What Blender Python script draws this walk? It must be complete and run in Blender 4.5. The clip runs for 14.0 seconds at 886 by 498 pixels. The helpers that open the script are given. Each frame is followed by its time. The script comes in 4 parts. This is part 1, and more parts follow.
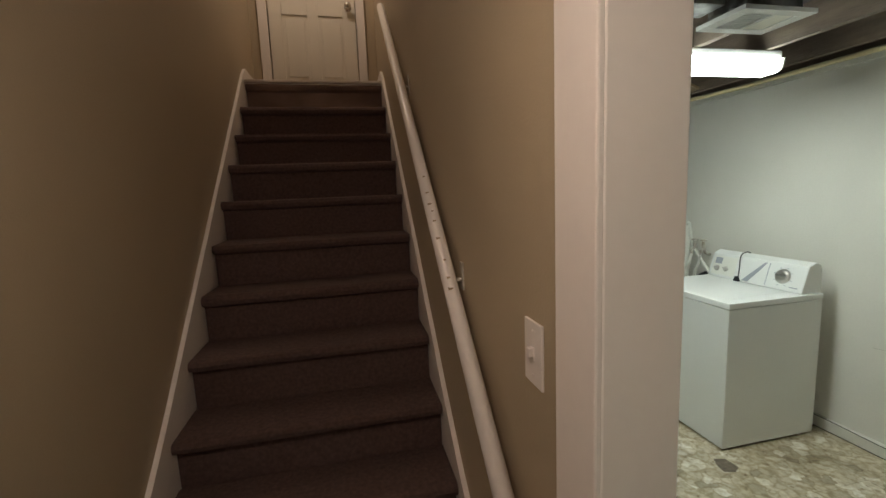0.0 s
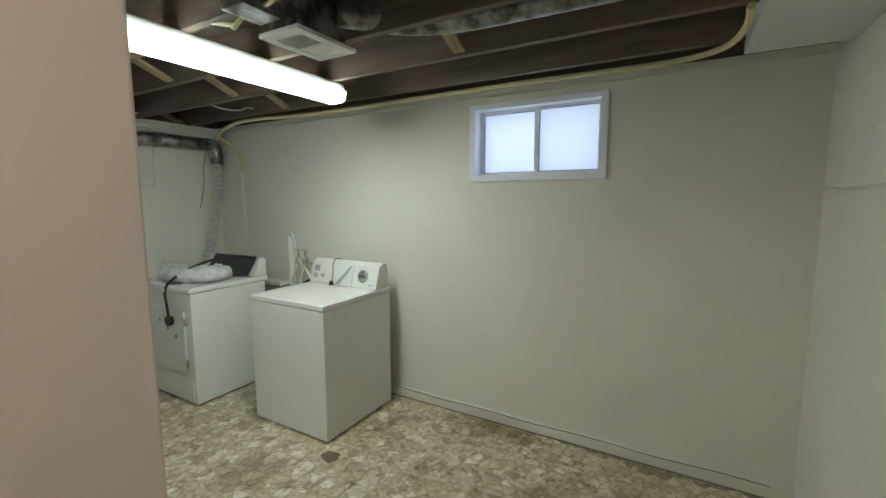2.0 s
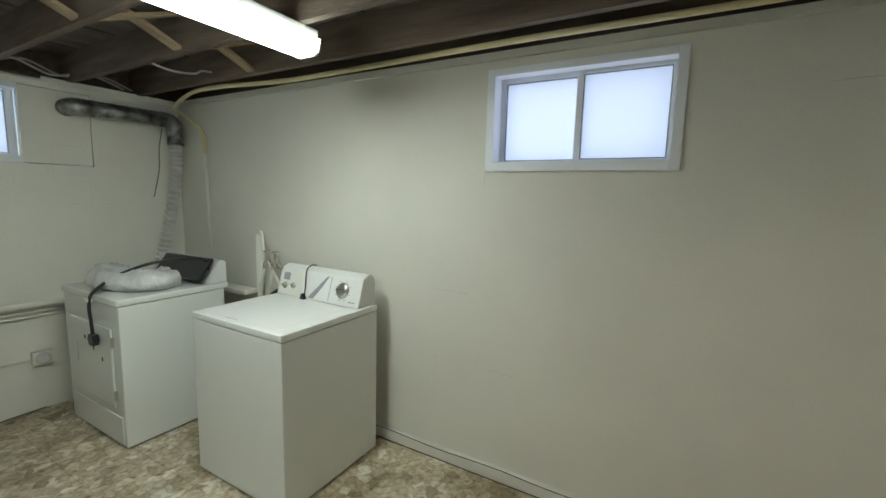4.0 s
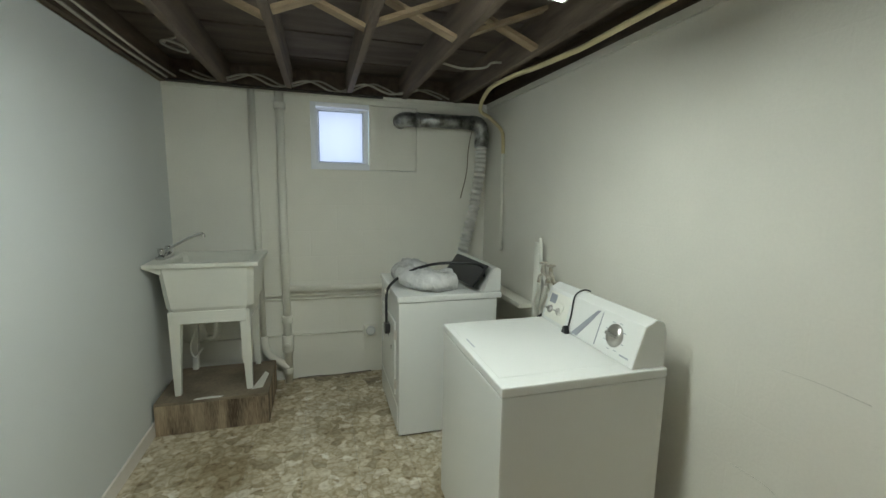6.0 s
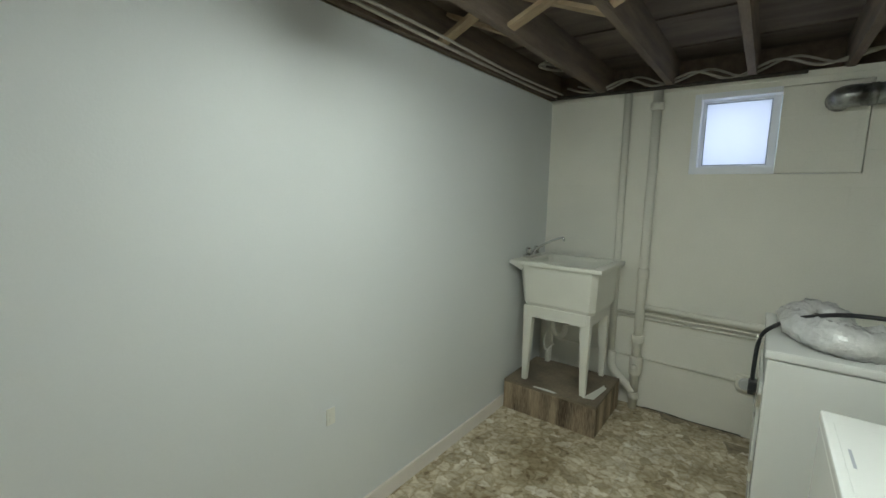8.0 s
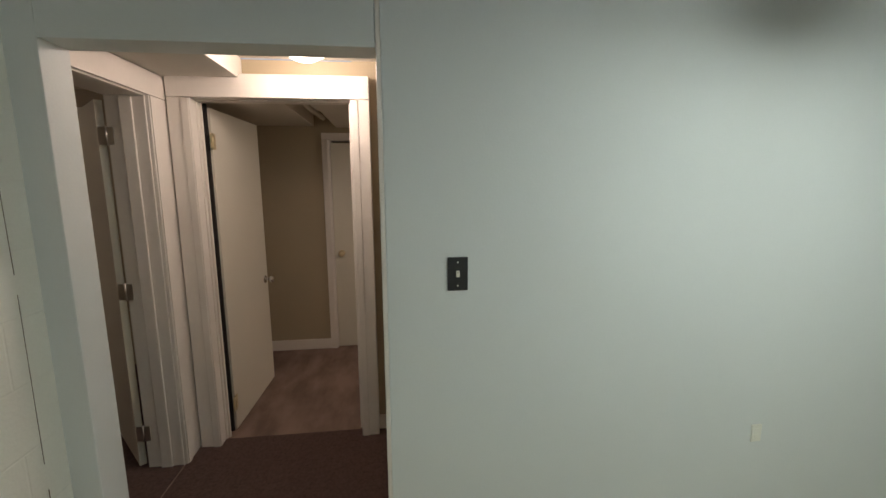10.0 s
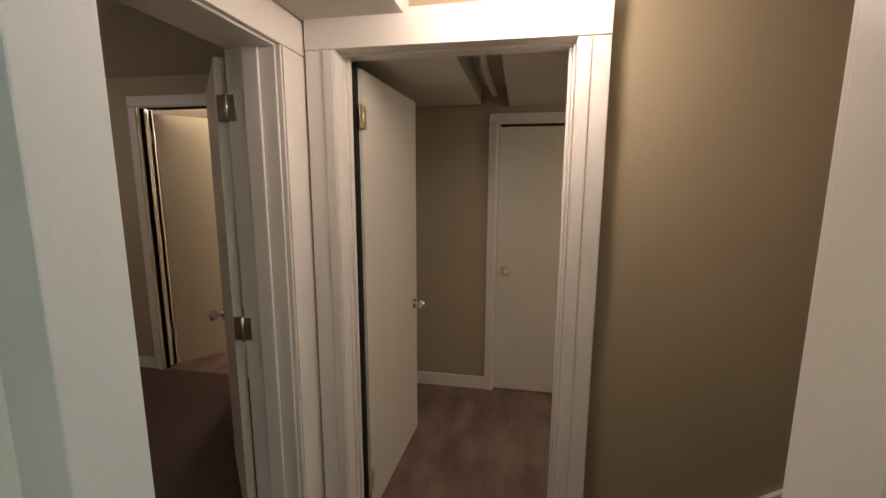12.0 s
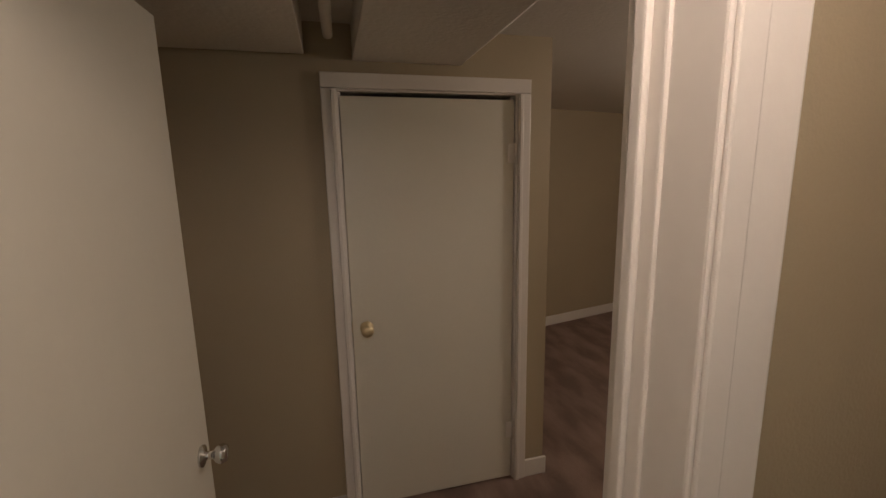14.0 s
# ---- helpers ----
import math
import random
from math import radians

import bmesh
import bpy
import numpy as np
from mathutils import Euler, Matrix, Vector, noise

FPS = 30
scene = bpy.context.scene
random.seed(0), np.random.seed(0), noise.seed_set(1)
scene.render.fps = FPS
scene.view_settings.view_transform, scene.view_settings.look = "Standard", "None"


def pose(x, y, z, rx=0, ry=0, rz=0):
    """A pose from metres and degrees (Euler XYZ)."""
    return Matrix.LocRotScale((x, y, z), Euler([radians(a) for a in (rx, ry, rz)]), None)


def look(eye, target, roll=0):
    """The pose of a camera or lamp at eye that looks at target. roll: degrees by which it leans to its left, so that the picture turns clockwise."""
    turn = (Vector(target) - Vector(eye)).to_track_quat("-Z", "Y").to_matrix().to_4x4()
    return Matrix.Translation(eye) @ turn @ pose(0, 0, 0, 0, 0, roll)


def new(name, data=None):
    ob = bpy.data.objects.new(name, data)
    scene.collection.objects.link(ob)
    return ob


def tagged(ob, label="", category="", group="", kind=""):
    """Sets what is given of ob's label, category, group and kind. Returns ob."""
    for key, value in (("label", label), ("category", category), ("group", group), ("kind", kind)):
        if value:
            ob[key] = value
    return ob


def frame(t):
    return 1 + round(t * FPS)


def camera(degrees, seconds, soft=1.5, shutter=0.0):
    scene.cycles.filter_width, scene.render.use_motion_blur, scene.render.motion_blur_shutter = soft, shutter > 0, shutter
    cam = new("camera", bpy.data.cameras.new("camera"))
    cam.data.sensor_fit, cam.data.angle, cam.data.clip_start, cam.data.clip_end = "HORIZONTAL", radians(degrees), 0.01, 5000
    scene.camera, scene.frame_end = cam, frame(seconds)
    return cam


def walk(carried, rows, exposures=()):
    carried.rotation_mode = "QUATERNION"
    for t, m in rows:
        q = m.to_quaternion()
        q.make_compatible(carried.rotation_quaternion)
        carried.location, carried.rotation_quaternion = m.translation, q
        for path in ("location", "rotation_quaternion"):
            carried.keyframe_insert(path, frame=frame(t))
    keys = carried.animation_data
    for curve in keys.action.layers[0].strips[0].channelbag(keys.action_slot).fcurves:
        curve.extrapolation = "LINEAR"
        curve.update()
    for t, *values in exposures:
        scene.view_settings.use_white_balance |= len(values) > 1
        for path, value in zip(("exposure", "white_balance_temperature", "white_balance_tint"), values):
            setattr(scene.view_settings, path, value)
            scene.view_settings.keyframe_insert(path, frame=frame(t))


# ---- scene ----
cam = camera(92.8, 14.0)
PATH = [
    (0, (-0.215, 0.472, 1.628), (0.207, 2.408, 1.358), -2.4),
    (0.5, (-0.161, 0.409, 1.606), (0.585, 2.231, 1.252), -1.9),
    (1, (-0.105, 0.369, 1.603), (0.988, 2.005, 1.245), -0.3),
    (1.5, (-0.038, 0.422, 1.608), (1.411, 1.766, 1.304), 0.4),
    (2, (0.026, 0.483, 1.586), (1.747, 1.475, 1.351), -0.1),
    (2.2, (0.041, 0.505, 1.576), (1.842, 1.347, 1.362), -0.3),
    (4.3, (0.722, 0.928, 1.574), (2.389, 1.997, 1.3), 2.5),
    (4.5, (0.768, 0.965, 1.577), (2.355, 2.152, 1.306), 2.7),
    (5, (0.954, 1.024, 1.582), (2.293, 2.48, 1.286), 2.3),
    (5.5, (1.154, 1.055, 1.594), (2.118, 2.782, 1.295), 1.4),
    (6, (1.304, 1.189, 1.589), (1.861, 3.088, 1.301), 1.0),
    (6.5, (1.401, 1.339, 1.595), (1.532, 3.313, 1.302), 1.1),
    (7, (1.526, 1.444, 1.595), (1.214, 3.396, 1.292), 0.8),
    (7.5, (1.649, 1.494, 1.588), (0.871, 3.313, 1.299), 0.7),
    (8, (1.685, 1.419, 1.576), (0.488, 2.997, 1.302), 1.1),
    (8.5, (1.76, 1.33, 1.604), (0.191, 2.541, 1.332), 0.9),
    (9, (1.777, 1.227, 1.63), (-0.003, 2.094, 1.345), 1.0),
    (9.2, (1.782, 1.183, 1.627), (-0.058, 1.914, 1.345), 0.9),
    (11.3, (1.168, 0.815, 1.61), (-0.781, 0.508, 1.282), -0.9),
    (11.5, (1.032, 0.774, 1.595), (-0.912, 0.427, 1.276), -0.3),
    (12, (0.699, 0.635, 1.619), (-1.243, 0.28, 1.298), 0.2),
    (12.5, (0.391, 0.541, 1.611), (-1.567, 0.278, 1.298), 0.5),
    (13, (0.07, 0.475, 1.618), (-1.905, 0.393, 1.311), 0.0),
    (13.5, (-0.255, 0.412, 1.635), (-2.215, 0.626, 1.298), -0.5),
    (14, (-0.501, 0.421, 1.662), (-2.407, 0.911, 1.31), -1.1),
]
walk(cam, [(t, look(eye, target, roll)) for t, eye, target, roll in PATH],
     [(0, 0.15), (2.2, 0.1), (4.3, 0.15), (9.2, 0.15), (11.3, 0.3), (12.5, 0.4), (14, 0.15)])

# ---- light and world ----
world = bpy.data.worlds.new("world")
scene.world = world
world.use_nodes = True
sky = world.node_tree.nodes.new("ShaderNodeTexSky")
sky.sky_type, sky.sun_disc = "NISHITA", False
sky.sun_elevation, sky.sun_rotation = radians(38), radians(200)
world.node_tree.links.new(sky.outputs[0], world.node_tree.nodes["Background"].inputs[0])
world.node_tree.nodes["Background"].inputs[1].default_value = 0.1


def lamp(name, kind, m, energy, color, size=0.1, size_y=0.1):
    data = bpy.data.lights.new(name, kind)
    data.energy, data.color = energy, color
    if kind == "AREA":
        data.shape, data.size, data.size_y = "RECTANGLE", size, size_y
    elif kind == "SUN":
        data.angle = radians(size)
    else:
        data.shadow_soft_size = size
    ob = new(name, data)
    ob.matrix_world = m
    return ob


lamp("sun", "SUN", look((0, 0, 10), (0.6, 3, 5)), 1.0, (1, 0.96, 0.9), 10)
lamp("fluorescent_light", "AREA", pose(1.48, 2.43, 2.165), 9.5, (0.90, 1.0, 0.94), 0.95, 0.16)
lamp("hall_light", "POINT", pose(-0.53, 0.63, 2.20), 13, (1.0, 0.80, 0.70), 0.07)
# added fill with no fixture, brightens the upper stairs
lamp("stair_top_fill", "POINT", pose(-0.4, 3.9, 4.2), 19, (1.0, 0.80, 0.66), 0.1)
# unseen lamp added to lift the closet door and the open leaf
lamp("back_room_fill", "POINT", pose(-1.75, 2.9, 2.05), 25, (1.0, 0.85, 0.75), 0.1)
lamp("far_hall_light", "POINT", pose(-3.1, -1.9, 2.15), 75, (1.0, 0.85, 0.75), 0.1)
# invented fill for the dark south room, its real source unknown
lamp("south_room_fill", "POINT", pose(-0.6, -3.3, 2.2), 13, (1.0, 0.85, 0.75), 0.1)
# daylight at the two basement windows
lamp("window_daylight_east", "AREA", pose(2.885, 1.36, 1.96, 0, 90, 0), 1.25, (0.78, 0.84, 1.0), 0.4, 0.8)
lamp("window_daylight_north", "AREA", pose(1.48, 4.875, 1.97, -90, 0, 0), 0.62, (0.78, 0.84, 1.0), 0.4, 0.4)


# ---- materials ----
def mat(name, color, rough=0.6, vary=0.12, scale=4.0, bump=0.0, bump_scale=60.0, metal=0.0, second=None, spread=0.5, stretch=(1, 1, 1), object_vary=0.0):
    """A painted or plain surface with stains at a large scale and grain at a small one."""
    m = bpy.data.materials.new(name)
    m.use_nodes = True
    t = m.node_tree
    n, ln = t.nodes, t.links
    b = n["Principled BSDF"]
    co = n.new("ShaderNodeTexCoord")
    mp = n.new("ShaderNodeMapping")
    mp.inputs["Scale"].default_value = stretch
    ln.new(co.outputs["Object"], mp.inputs[0])
    big = n.new("ShaderNodeTexNoise")
    big.inputs["Scale"].default_value, big.inputs["Detail"].default_value = scale, 5
    ln.new(mp.outputs[0], big.inputs["Vector"])
    small = n.new("ShaderNodeTexNoise")
    small.inputs["Scale"].default_value, small.inputs["Detail"].default_value = bump_scale, 3
    ln.new(mp.outputs[0], small.inputs["Vector"])
    ramp = n.new("ShaderNodeValToRGB")
    other = second or [c * (1 - vary) for c in color]
    ramp.color_ramp.elements[0].position, ramp.color_ramp.elements[1].position = 0.5 - spread / 2, 0.5 + spread / 2
    ramp.color_ramp.elements[0].color, ramp.color_ramp.elements[1].color = (*other, 1), (*color, 1)
    mix = n.new("ShaderNodeMath")
    mix.operation = "MULTIPLY_ADD"
    mix.inputs[1].default_value = 0.35
    ln.new(small.outputs[0], mix.inputs[0])
    sub = n.new("ShaderNodeMath")
    sub.operation = "MULTIPLY_ADD"
    sub.inputs[1].default_value, sub.inputs[2].default_value = 1.0, -0.175
    ln.new(big.outputs[0], sub.inputs[0])
    ln.new(sub.outputs[0], mix.inputs[2])
    ln.new(mix.outputs[0], ramp.inputs[0])
    last = ramp.outputs[0]
    if object_vary:
        info = n.new("ShaderNodeObjectInfo")
        hsv = n.new("ShaderNodeHueSaturation")
        mr = n.new("ShaderNodeMapRange")
        mr.inputs["To Min"].default_value, mr.inputs["To Max"].default_value = 1 - object_vary, 1 + object_vary
        ln.new(info.outputs["Random"], mr.inputs[0])
        ln.new(mr.outputs[0], hsv.inputs["Value"])
        ln.new(last, hsv.inputs["Color"])
        last = hsv.outputs[0]
    ln.new(last, b.inputs["Base Color"])
    b.inputs["Roughness"].default_value, b.inputs["Metallic"].default_value = rough, metal
    if bump:
        bp = n.new("ShaderNodeBump")
        bp.inputs["Strength"].default_value, bp.inputs["Distance"].default_value = bump, 0.01
        ln.new(small.outputs[0], bp.inputs["Height"])
        ln.new(bp.outputs[0], b.inputs["Normal"])
    return m


def block_paint(name, color, along, joint=0.22):
    """Paint over concrete block: rough grain and shallow filled joints."""
    m = mat(name, color, 0.75, 0.10, 1.6, 0.09, 90)
    t = m.node_tree
    n, ln = t.nodes, t.links
    co = n.new("ShaderNodeTexCoord")
    sep = n.new("ShaderNodeSeparateXYZ")
    comb = n.new("ShaderNodeCombineXYZ")
    ln.new(co.outputs["Object"], sep.inputs[0])
    ln.new(sep.outputs[along], comb.inputs[0])
    ln.new(sep.outputs["Z"], comb.inputs[1])
    br = n.new("ShaderNodeTexBrick")
    br.inputs["Scale"].default_value = 1.0
    br.inputs["Brick Width"].default_value, br.inputs["Row Height"].default_value = 0.41, 0.205
    br.inputs["Mortar Size"].default_value, br.inputs["Mortar Smooth"].default_value = 0.005, 0.6
    ln.new(comb.outputs[0], br.inputs["Vector"])
    patch = n.new("ShaderNodeTexNoise")
    patch.inputs["Scale"].default_value = 1.9
    ln.new(co.outputs["Object"], patch.inputs["Vector"])
    mul = n.new("ShaderNodeMath")
    mul.operation = "MULTIPLY"
    ln.new(br.outputs["Fac"], mul.inputs[0])
    ln.new(patch.outputs[0], mul.inputs[1])
    bp = n.new("ShaderNodeBump")
    bp.invert = True
    bp.inputs["Strength"].default_value, bp.inputs["Distance"].default_value = joint, 0.006
    ln.new(mul.outputs[0], bp.inputs["Height"])
    old = [x for x in n if x.bl_idname == "ShaderNodeBump" and x != bp][0]
    ln.new(old.outputs[0], bp.inputs["Normal"])
    ln.new(bp.outputs[0], n["Principled BSDF"].inputs["Normal"])
    return m


def pebble_vinyl():
    """Old vinyl printed with cream and brown chips."""
    m = mat("pebble_vinyl", (0.5, 0.45, 0.35), 0.38, 0.1, 3, 0.0)
    t = m.node_tree
    n, ln = t.nodes, t.links
    geo = n.new("ShaderNodeNewGeometry")
    warp = n.new("ShaderNodeTexNoise")
    warp.inputs["Scale"].default_value = 14
    ln.new(geo.outputs["Position"], warp.inputs["Vector"])
    add = n.new("ShaderNodeVectorMath")
    add.operation = "MULTIPLY_ADD"
    add.inputs[1].default_value = (0.09, 0.09, 0.0)
    ln.new(warp.outputs["Color"], add.inputs[0])
    ln.new(geo.outputs["Position"], add.inputs[2])
    v = n.new("ShaderNodeTexVoronoi")
    v.inputs["Scale"].default_value, v.inputs["Randomness"].default_value = 17, 1
    ln.new(add.outputs[0], v.inputs["Vector"])
    sep = n.new("ShaderNodeSeparateColor")
    ln.new(v.outputs["Color"], sep.inputs[0])

    def ramp(source, *stops):
        r = n.new("ShaderNodeValToRGB")
        cr = r.color_ramp
        while len(cr.elements) < len(stops):
            cr.elements.new(0.5)
        for e, (p, c) in zip(cr.elements, stops):
            e.position, e.color = p, (*c, 1)
        ln.new(source, r.inputs[0])
        return r.outputs[0]

    def cloud(scale, detail):
        t = n.new("ShaderNodeTexNoise")
        t.inputs["Scale"].default_value, t.inputs["Detail"].default_value = scale, detail
        ln.new(geo.outputs["Position"], t.inputs["Vector"])
        return t.outputs[0]
    last = ramp(sep.outputs[0], (0.0, (0.40, 0.34, 0.235)), (0.14, (0.56, 0.49, 0.355)), (0.45, (0.63, 0.565, 0.43)), (0.8, (0.74, 0.68, 0.55)), (1.0, (0.88, 0.85, 0.78)))
    edge = n.new("ShaderNodeTexVoronoi")
    edge.feature = "DISTANCE_TO_EDGE"
    edge.inputs["Scale"].default_value = 17
    ln.new(add.outputs[0], edge.inputs["Vector"])
    for layer in (ramp(edge.outputs["Distance"], (0.0, (0.76, 0.70, 0.58)), (0.16, (1, 1, 1))),
                  ramp(cloud(30, 6), (0.34, (0.66, 0.60, 0.49)), (0.58, (1, 1, 1))),
                  ramp(cloud(21, 3), (0.61, (1, 1, 1)), (0.70, (0.46, 0.38, 0.26))),
                  ramp(cloud(2.1, 8), (0.34, (0.50, 0.45, 0.36)), (0.50, (1, 1, 1)))):
        mx = n.new("ShaderNodeMix")
        mx.data_type, mx.blend_type = "RGBA", "MULTIPLY"
        mx.inputs["Factor"].default_value = 0.85
        ln.new(last, mx.inputs["A"])
        ln.new(layer, mx.inputs["B"])
        last = mx.outputs["Result"]
    ln.new(last, n["Principled BSDF"].inputs["Base Color"])
    return m


def glowing(name, color, strength):
    m = bpy.data.materials.new(name)
    m.use_nodes = True
    b = m.node_tree.nodes["Principled BSDF"]
    b.inputs["Base Color"].default_value = (0.8, 0.8, 0.8, 1)
    b.inputs["Emission Color"].default_value, b.inputs["Emission Strength"].default_value = (*color, 1), strength
    return m


def frosted(name):
    m = bpy.data.materials.new(name)
    m.use_nodes = True
    n, ln = m.node_tree.nodes, m.node_tree.links
    b = n["Principled BSDF"]
    b.inputs["Roughness"].default_value = 0.35
    b.inputs["Base Color"].default_value = (0.85, 0.9, 0.95, 1)
    tr = n.new("ShaderNodeBsdfTranslucent")
    tr.inputs["Color"].default_value = (0.9, 0.94, 1, 1)
    tp = n.new("ShaderNodeMixShader")
    tp.inputs[0].default_value = 0.85
    ln.new(b.outputs[0], tp.inputs[1])
    ln.new(tr.outputs[0], tp.inputs[2])
    ln.new(tp.outputs[0], n["Material Output"].inputs[0])
    return m


# same cream paint; north lightened and east darkened to even out the lamp's light
M_BLOCK_X = block_paint("painted_block_east_dimmed", (0.765, 0.745, 0.67), "Y", 0.10)
M_BLOCK_Y = block_paint("painted_block_north_brightened", (0.86, 0.845, 0.765), "X")
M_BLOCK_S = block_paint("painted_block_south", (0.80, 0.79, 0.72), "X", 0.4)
M_DRYWALL = mat("pale_drywall_paint", (0.685, 0.71, 0.702), 0.6, 0.05, 1.2, 0.06, 120)
M_TAN = mat("tan_wall_paint", (0.42, 0.345, 0.232), 0.55, 0.07, 1.5, 0.1, 140)
M_TRIM = mat("white_trim_paint", (0.78, 0.73, 0.67), 0.35, 0.06, 3, 0.05, 40)
M_DOOR = mat("offwhite_door_paint", (0.70, 0.66, 0.56), 0.4, 0.05, 2, 0.04, 50)
M_CEIL = mat("white_ceiling_paint", (0.68, 0.64, 0.57), 0.8, 0.08, 2, 0.2, 50)
M_CARPET = mat("brown_carpet", (0.39, 0.265, 0.21), 0.98, 0.4, 3.2, 0.9, 420, second=(0.225, 0.147, 0.116), spread=0.26, stretch=(0.8, 1.8, 1))
M_STAIRCARPET = mat("dark_stair_carpet", (0.150, 0.090, 0.074), 0.98, 0.4, 60, 1.0, 300, second=(0.082, 0.049, 0.041), spread=0.5)
M_WOOD = mat("old_joist_wood", (0.20, 0.15, 0.11), 0.85, 0.5, 3, 0.4, 30, second=(0.095, 0.072, 0.055), stretch=(6, 0.7, 6))
M_NEWWOOD = mat("bridging_wood", (0.42, 0.32, 0.20), 0.8, 0.4, 4, 0.3, 40, second=(0.25, 0.18, 0.11), stretch=(1, 6, 6))
M_SUBFLOOR = mat("dark_subfloor_boards", (0.17, 0.135, 0.11), 0.9, 0.5, 2, 0.3, 40, second=(0.08, 0.062, 0.05), stretch=(1, 5, 1))
M_CONCRETE = mat("grey_concrete", (0.33, 0.32, 0.29), 0.9, 0.3, 3, 0.4, 60)
M_VINYL = pebble_vinyl()
M_ENAMEL = mat("white_enamel", (0.80, 0.81, 0.78), 0.22, 0.03, 2)
M_ENAMELGREY = mat("pale_grey_panel", (0.62, 0.63, 0.62), 0.35, 0.04, 4)
M_PLASTIC = mat("white_plastic", (0.78, 0.775, 0.70), 0.4, 0.05, 5)
M_PVC = mat("painted_pipe", (0.82, 0.805, 0.72), 0.5, 0.08, 5, 0.1, 60)
M_BLACK = mat("black_plastic", (0.018, 0.018, 0.02), 0.35, 0.2, 8)
# near-black colour that paints the shade inside narrow gaps
M_GAPSHADE = mat("painted_gap_shade", (0.02, 0.016, 0.013), 0.9, 0.2, 8)
M_CHROME = mat("chrome", (0.75, 0.75, 0.74), 0.18, 0.1, 8, metal=1.0)
M_BRASS = mat("brass", (0.78, 0.66, 0.42), 0.36, 0.15, 9, metal=0.8)
M_NICKEL = mat("satin_nickel", (0.62, 0.60, 0.56), 0.35, 0.12, 9, metal=1.0)
M_GALV = mat("dusty_galvanised_steel", (0.44, 0.45, 0.44), 0.36, 0.4, 9, 0.15, 30, metal=0.85, second=(0.10, 0.095, 0.085), spread=0.3)
M_FOIL = mat("foil_duct", (0.80, 0.80, 0.78), 0.22, 0.2, 12, 0.8, 45, metal=0.75)
M_HOSE = mat("white_foil_hose", (0.80, 0.80, 0.77), 0.33, 0.2, 12, metal=0.55)
M_WRAP = mat("crinkled_plastic_wrap", (0.88, 0.88, 0.86), 0.25, 0.25, 14, 1.0, 38, metal=0.12, second=(0.6, 0.6, 0.6))
M_CABLE = mat("cream_cable_sheath", (0.72, 0.62, 0.36), 0.5, 0.15, 8)
M_WHITECABLE = mat("white_cable_sheath", (0.46, 0.43, 0.36), 0.5, 0.3, 8)
M_PLYWOOD = mat("weathered_plywood", (0.46, 0.36, 0.24), 0.85, 0.5, 1.3, 0.4, 22, second=(0.09, 0.062, 0.04), stretch=(8, 8, 0.9), spread=0.34)
M_PLYTOP = mat("dirty_plywood_top", (0.30, 0.245, 0.17), 0.85, 0.5, 4, 0.3, 50, second=(0.14, 0.11, 0.08))
M_RUST = mat("corroded_brass", (0.60, 0.58, 0.51), 0.5, 0.4, 30, metal=0.25, second=(0.33, 0.28, 0.21))
M_SILVERPRINT = mat("silver_grey_print", (0.34, 0.36, 0.40), 0.4, 0.1, 5)
M_DUST = mat("dark_dust", (0.06, 0.05, 0.04), 0.95, 0.4, 30)
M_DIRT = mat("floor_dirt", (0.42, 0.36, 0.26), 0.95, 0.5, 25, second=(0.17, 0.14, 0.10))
M_CRACK = mat("crack_shadow", (0.60, 0.58, 0.51), 0.95, 0.3, 30)
M_WORN = mat("worn_vinyl_backing", (0.24, 0.19, 0.14), 0.9, 0.5, 40, second=(0.12, 0.095, 0.07))
M_TUBE = glowing("fluorescent_diffuser", (0.90, 1.0, 0.94), 14.0)
M_GLOBE = glowing("warm_lamp_glass", (1.0, 0.82, 0.62), 2.4)
M_PANE = frosted("frosted_window_glass")
# white vinyl with a bluish tint painted in for the daylight glow
M_VINYLWIN = mat("daylight_tinted_window_vinyl", (0.86, 0.885, 0.93), 0.4, 0.05, 4)
M_GROUND = mat("lawn_ground", (0.08, 0.11, 0.04), 0.95, 0.5, 3, 0.5, 40)


# ---- mesh helpers ----
def box(bm, x0, x1, y0, y1, z0, z1, bevel=0.0):
    r = bmesh.ops.create_cube(bm, size=1.0, matrix=Matrix.LocRotScale(((x0 + x1) / 2, (y0 + y1) / 2, (z0 + z1) / 2), None, (x1 - x0, y1 - y0, z1 - z0)))
    if bevel:
        es = list({e for v in r["verts"] for e in v.link_edges})
        bmesh.ops.bevel(bm, geom=es, offset=bevel, segments=2, affect="EDGES", profile=0.6)
    return bm


def boxes(*bs, bevel=0.0):
    bm = bmesh.new()
    for b in bs:
        box(bm, *b, bevel=bevel)
    return bm


def smooth_path(pts, steps=6):
    pts = [Vector(p) for p in pts]
    if len(pts) < 3:
        return pts
    out = []
    for i in range(len(pts) - 1):
        a, b, c, d = pts[max(i - 1, 0)], pts[i], pts[i + 1], pts[min(i + 2, len(pts) - 1)]
        for k in range(steps):
            u = k / steps
            out.append(0.5 * (2 * b + (c - a) * u + (2 * a - 5 * b + 4 * c - d) * u * u + (3 * b - a - 3 * c + d) * u ** 3))
    return out + [pts[-1]]


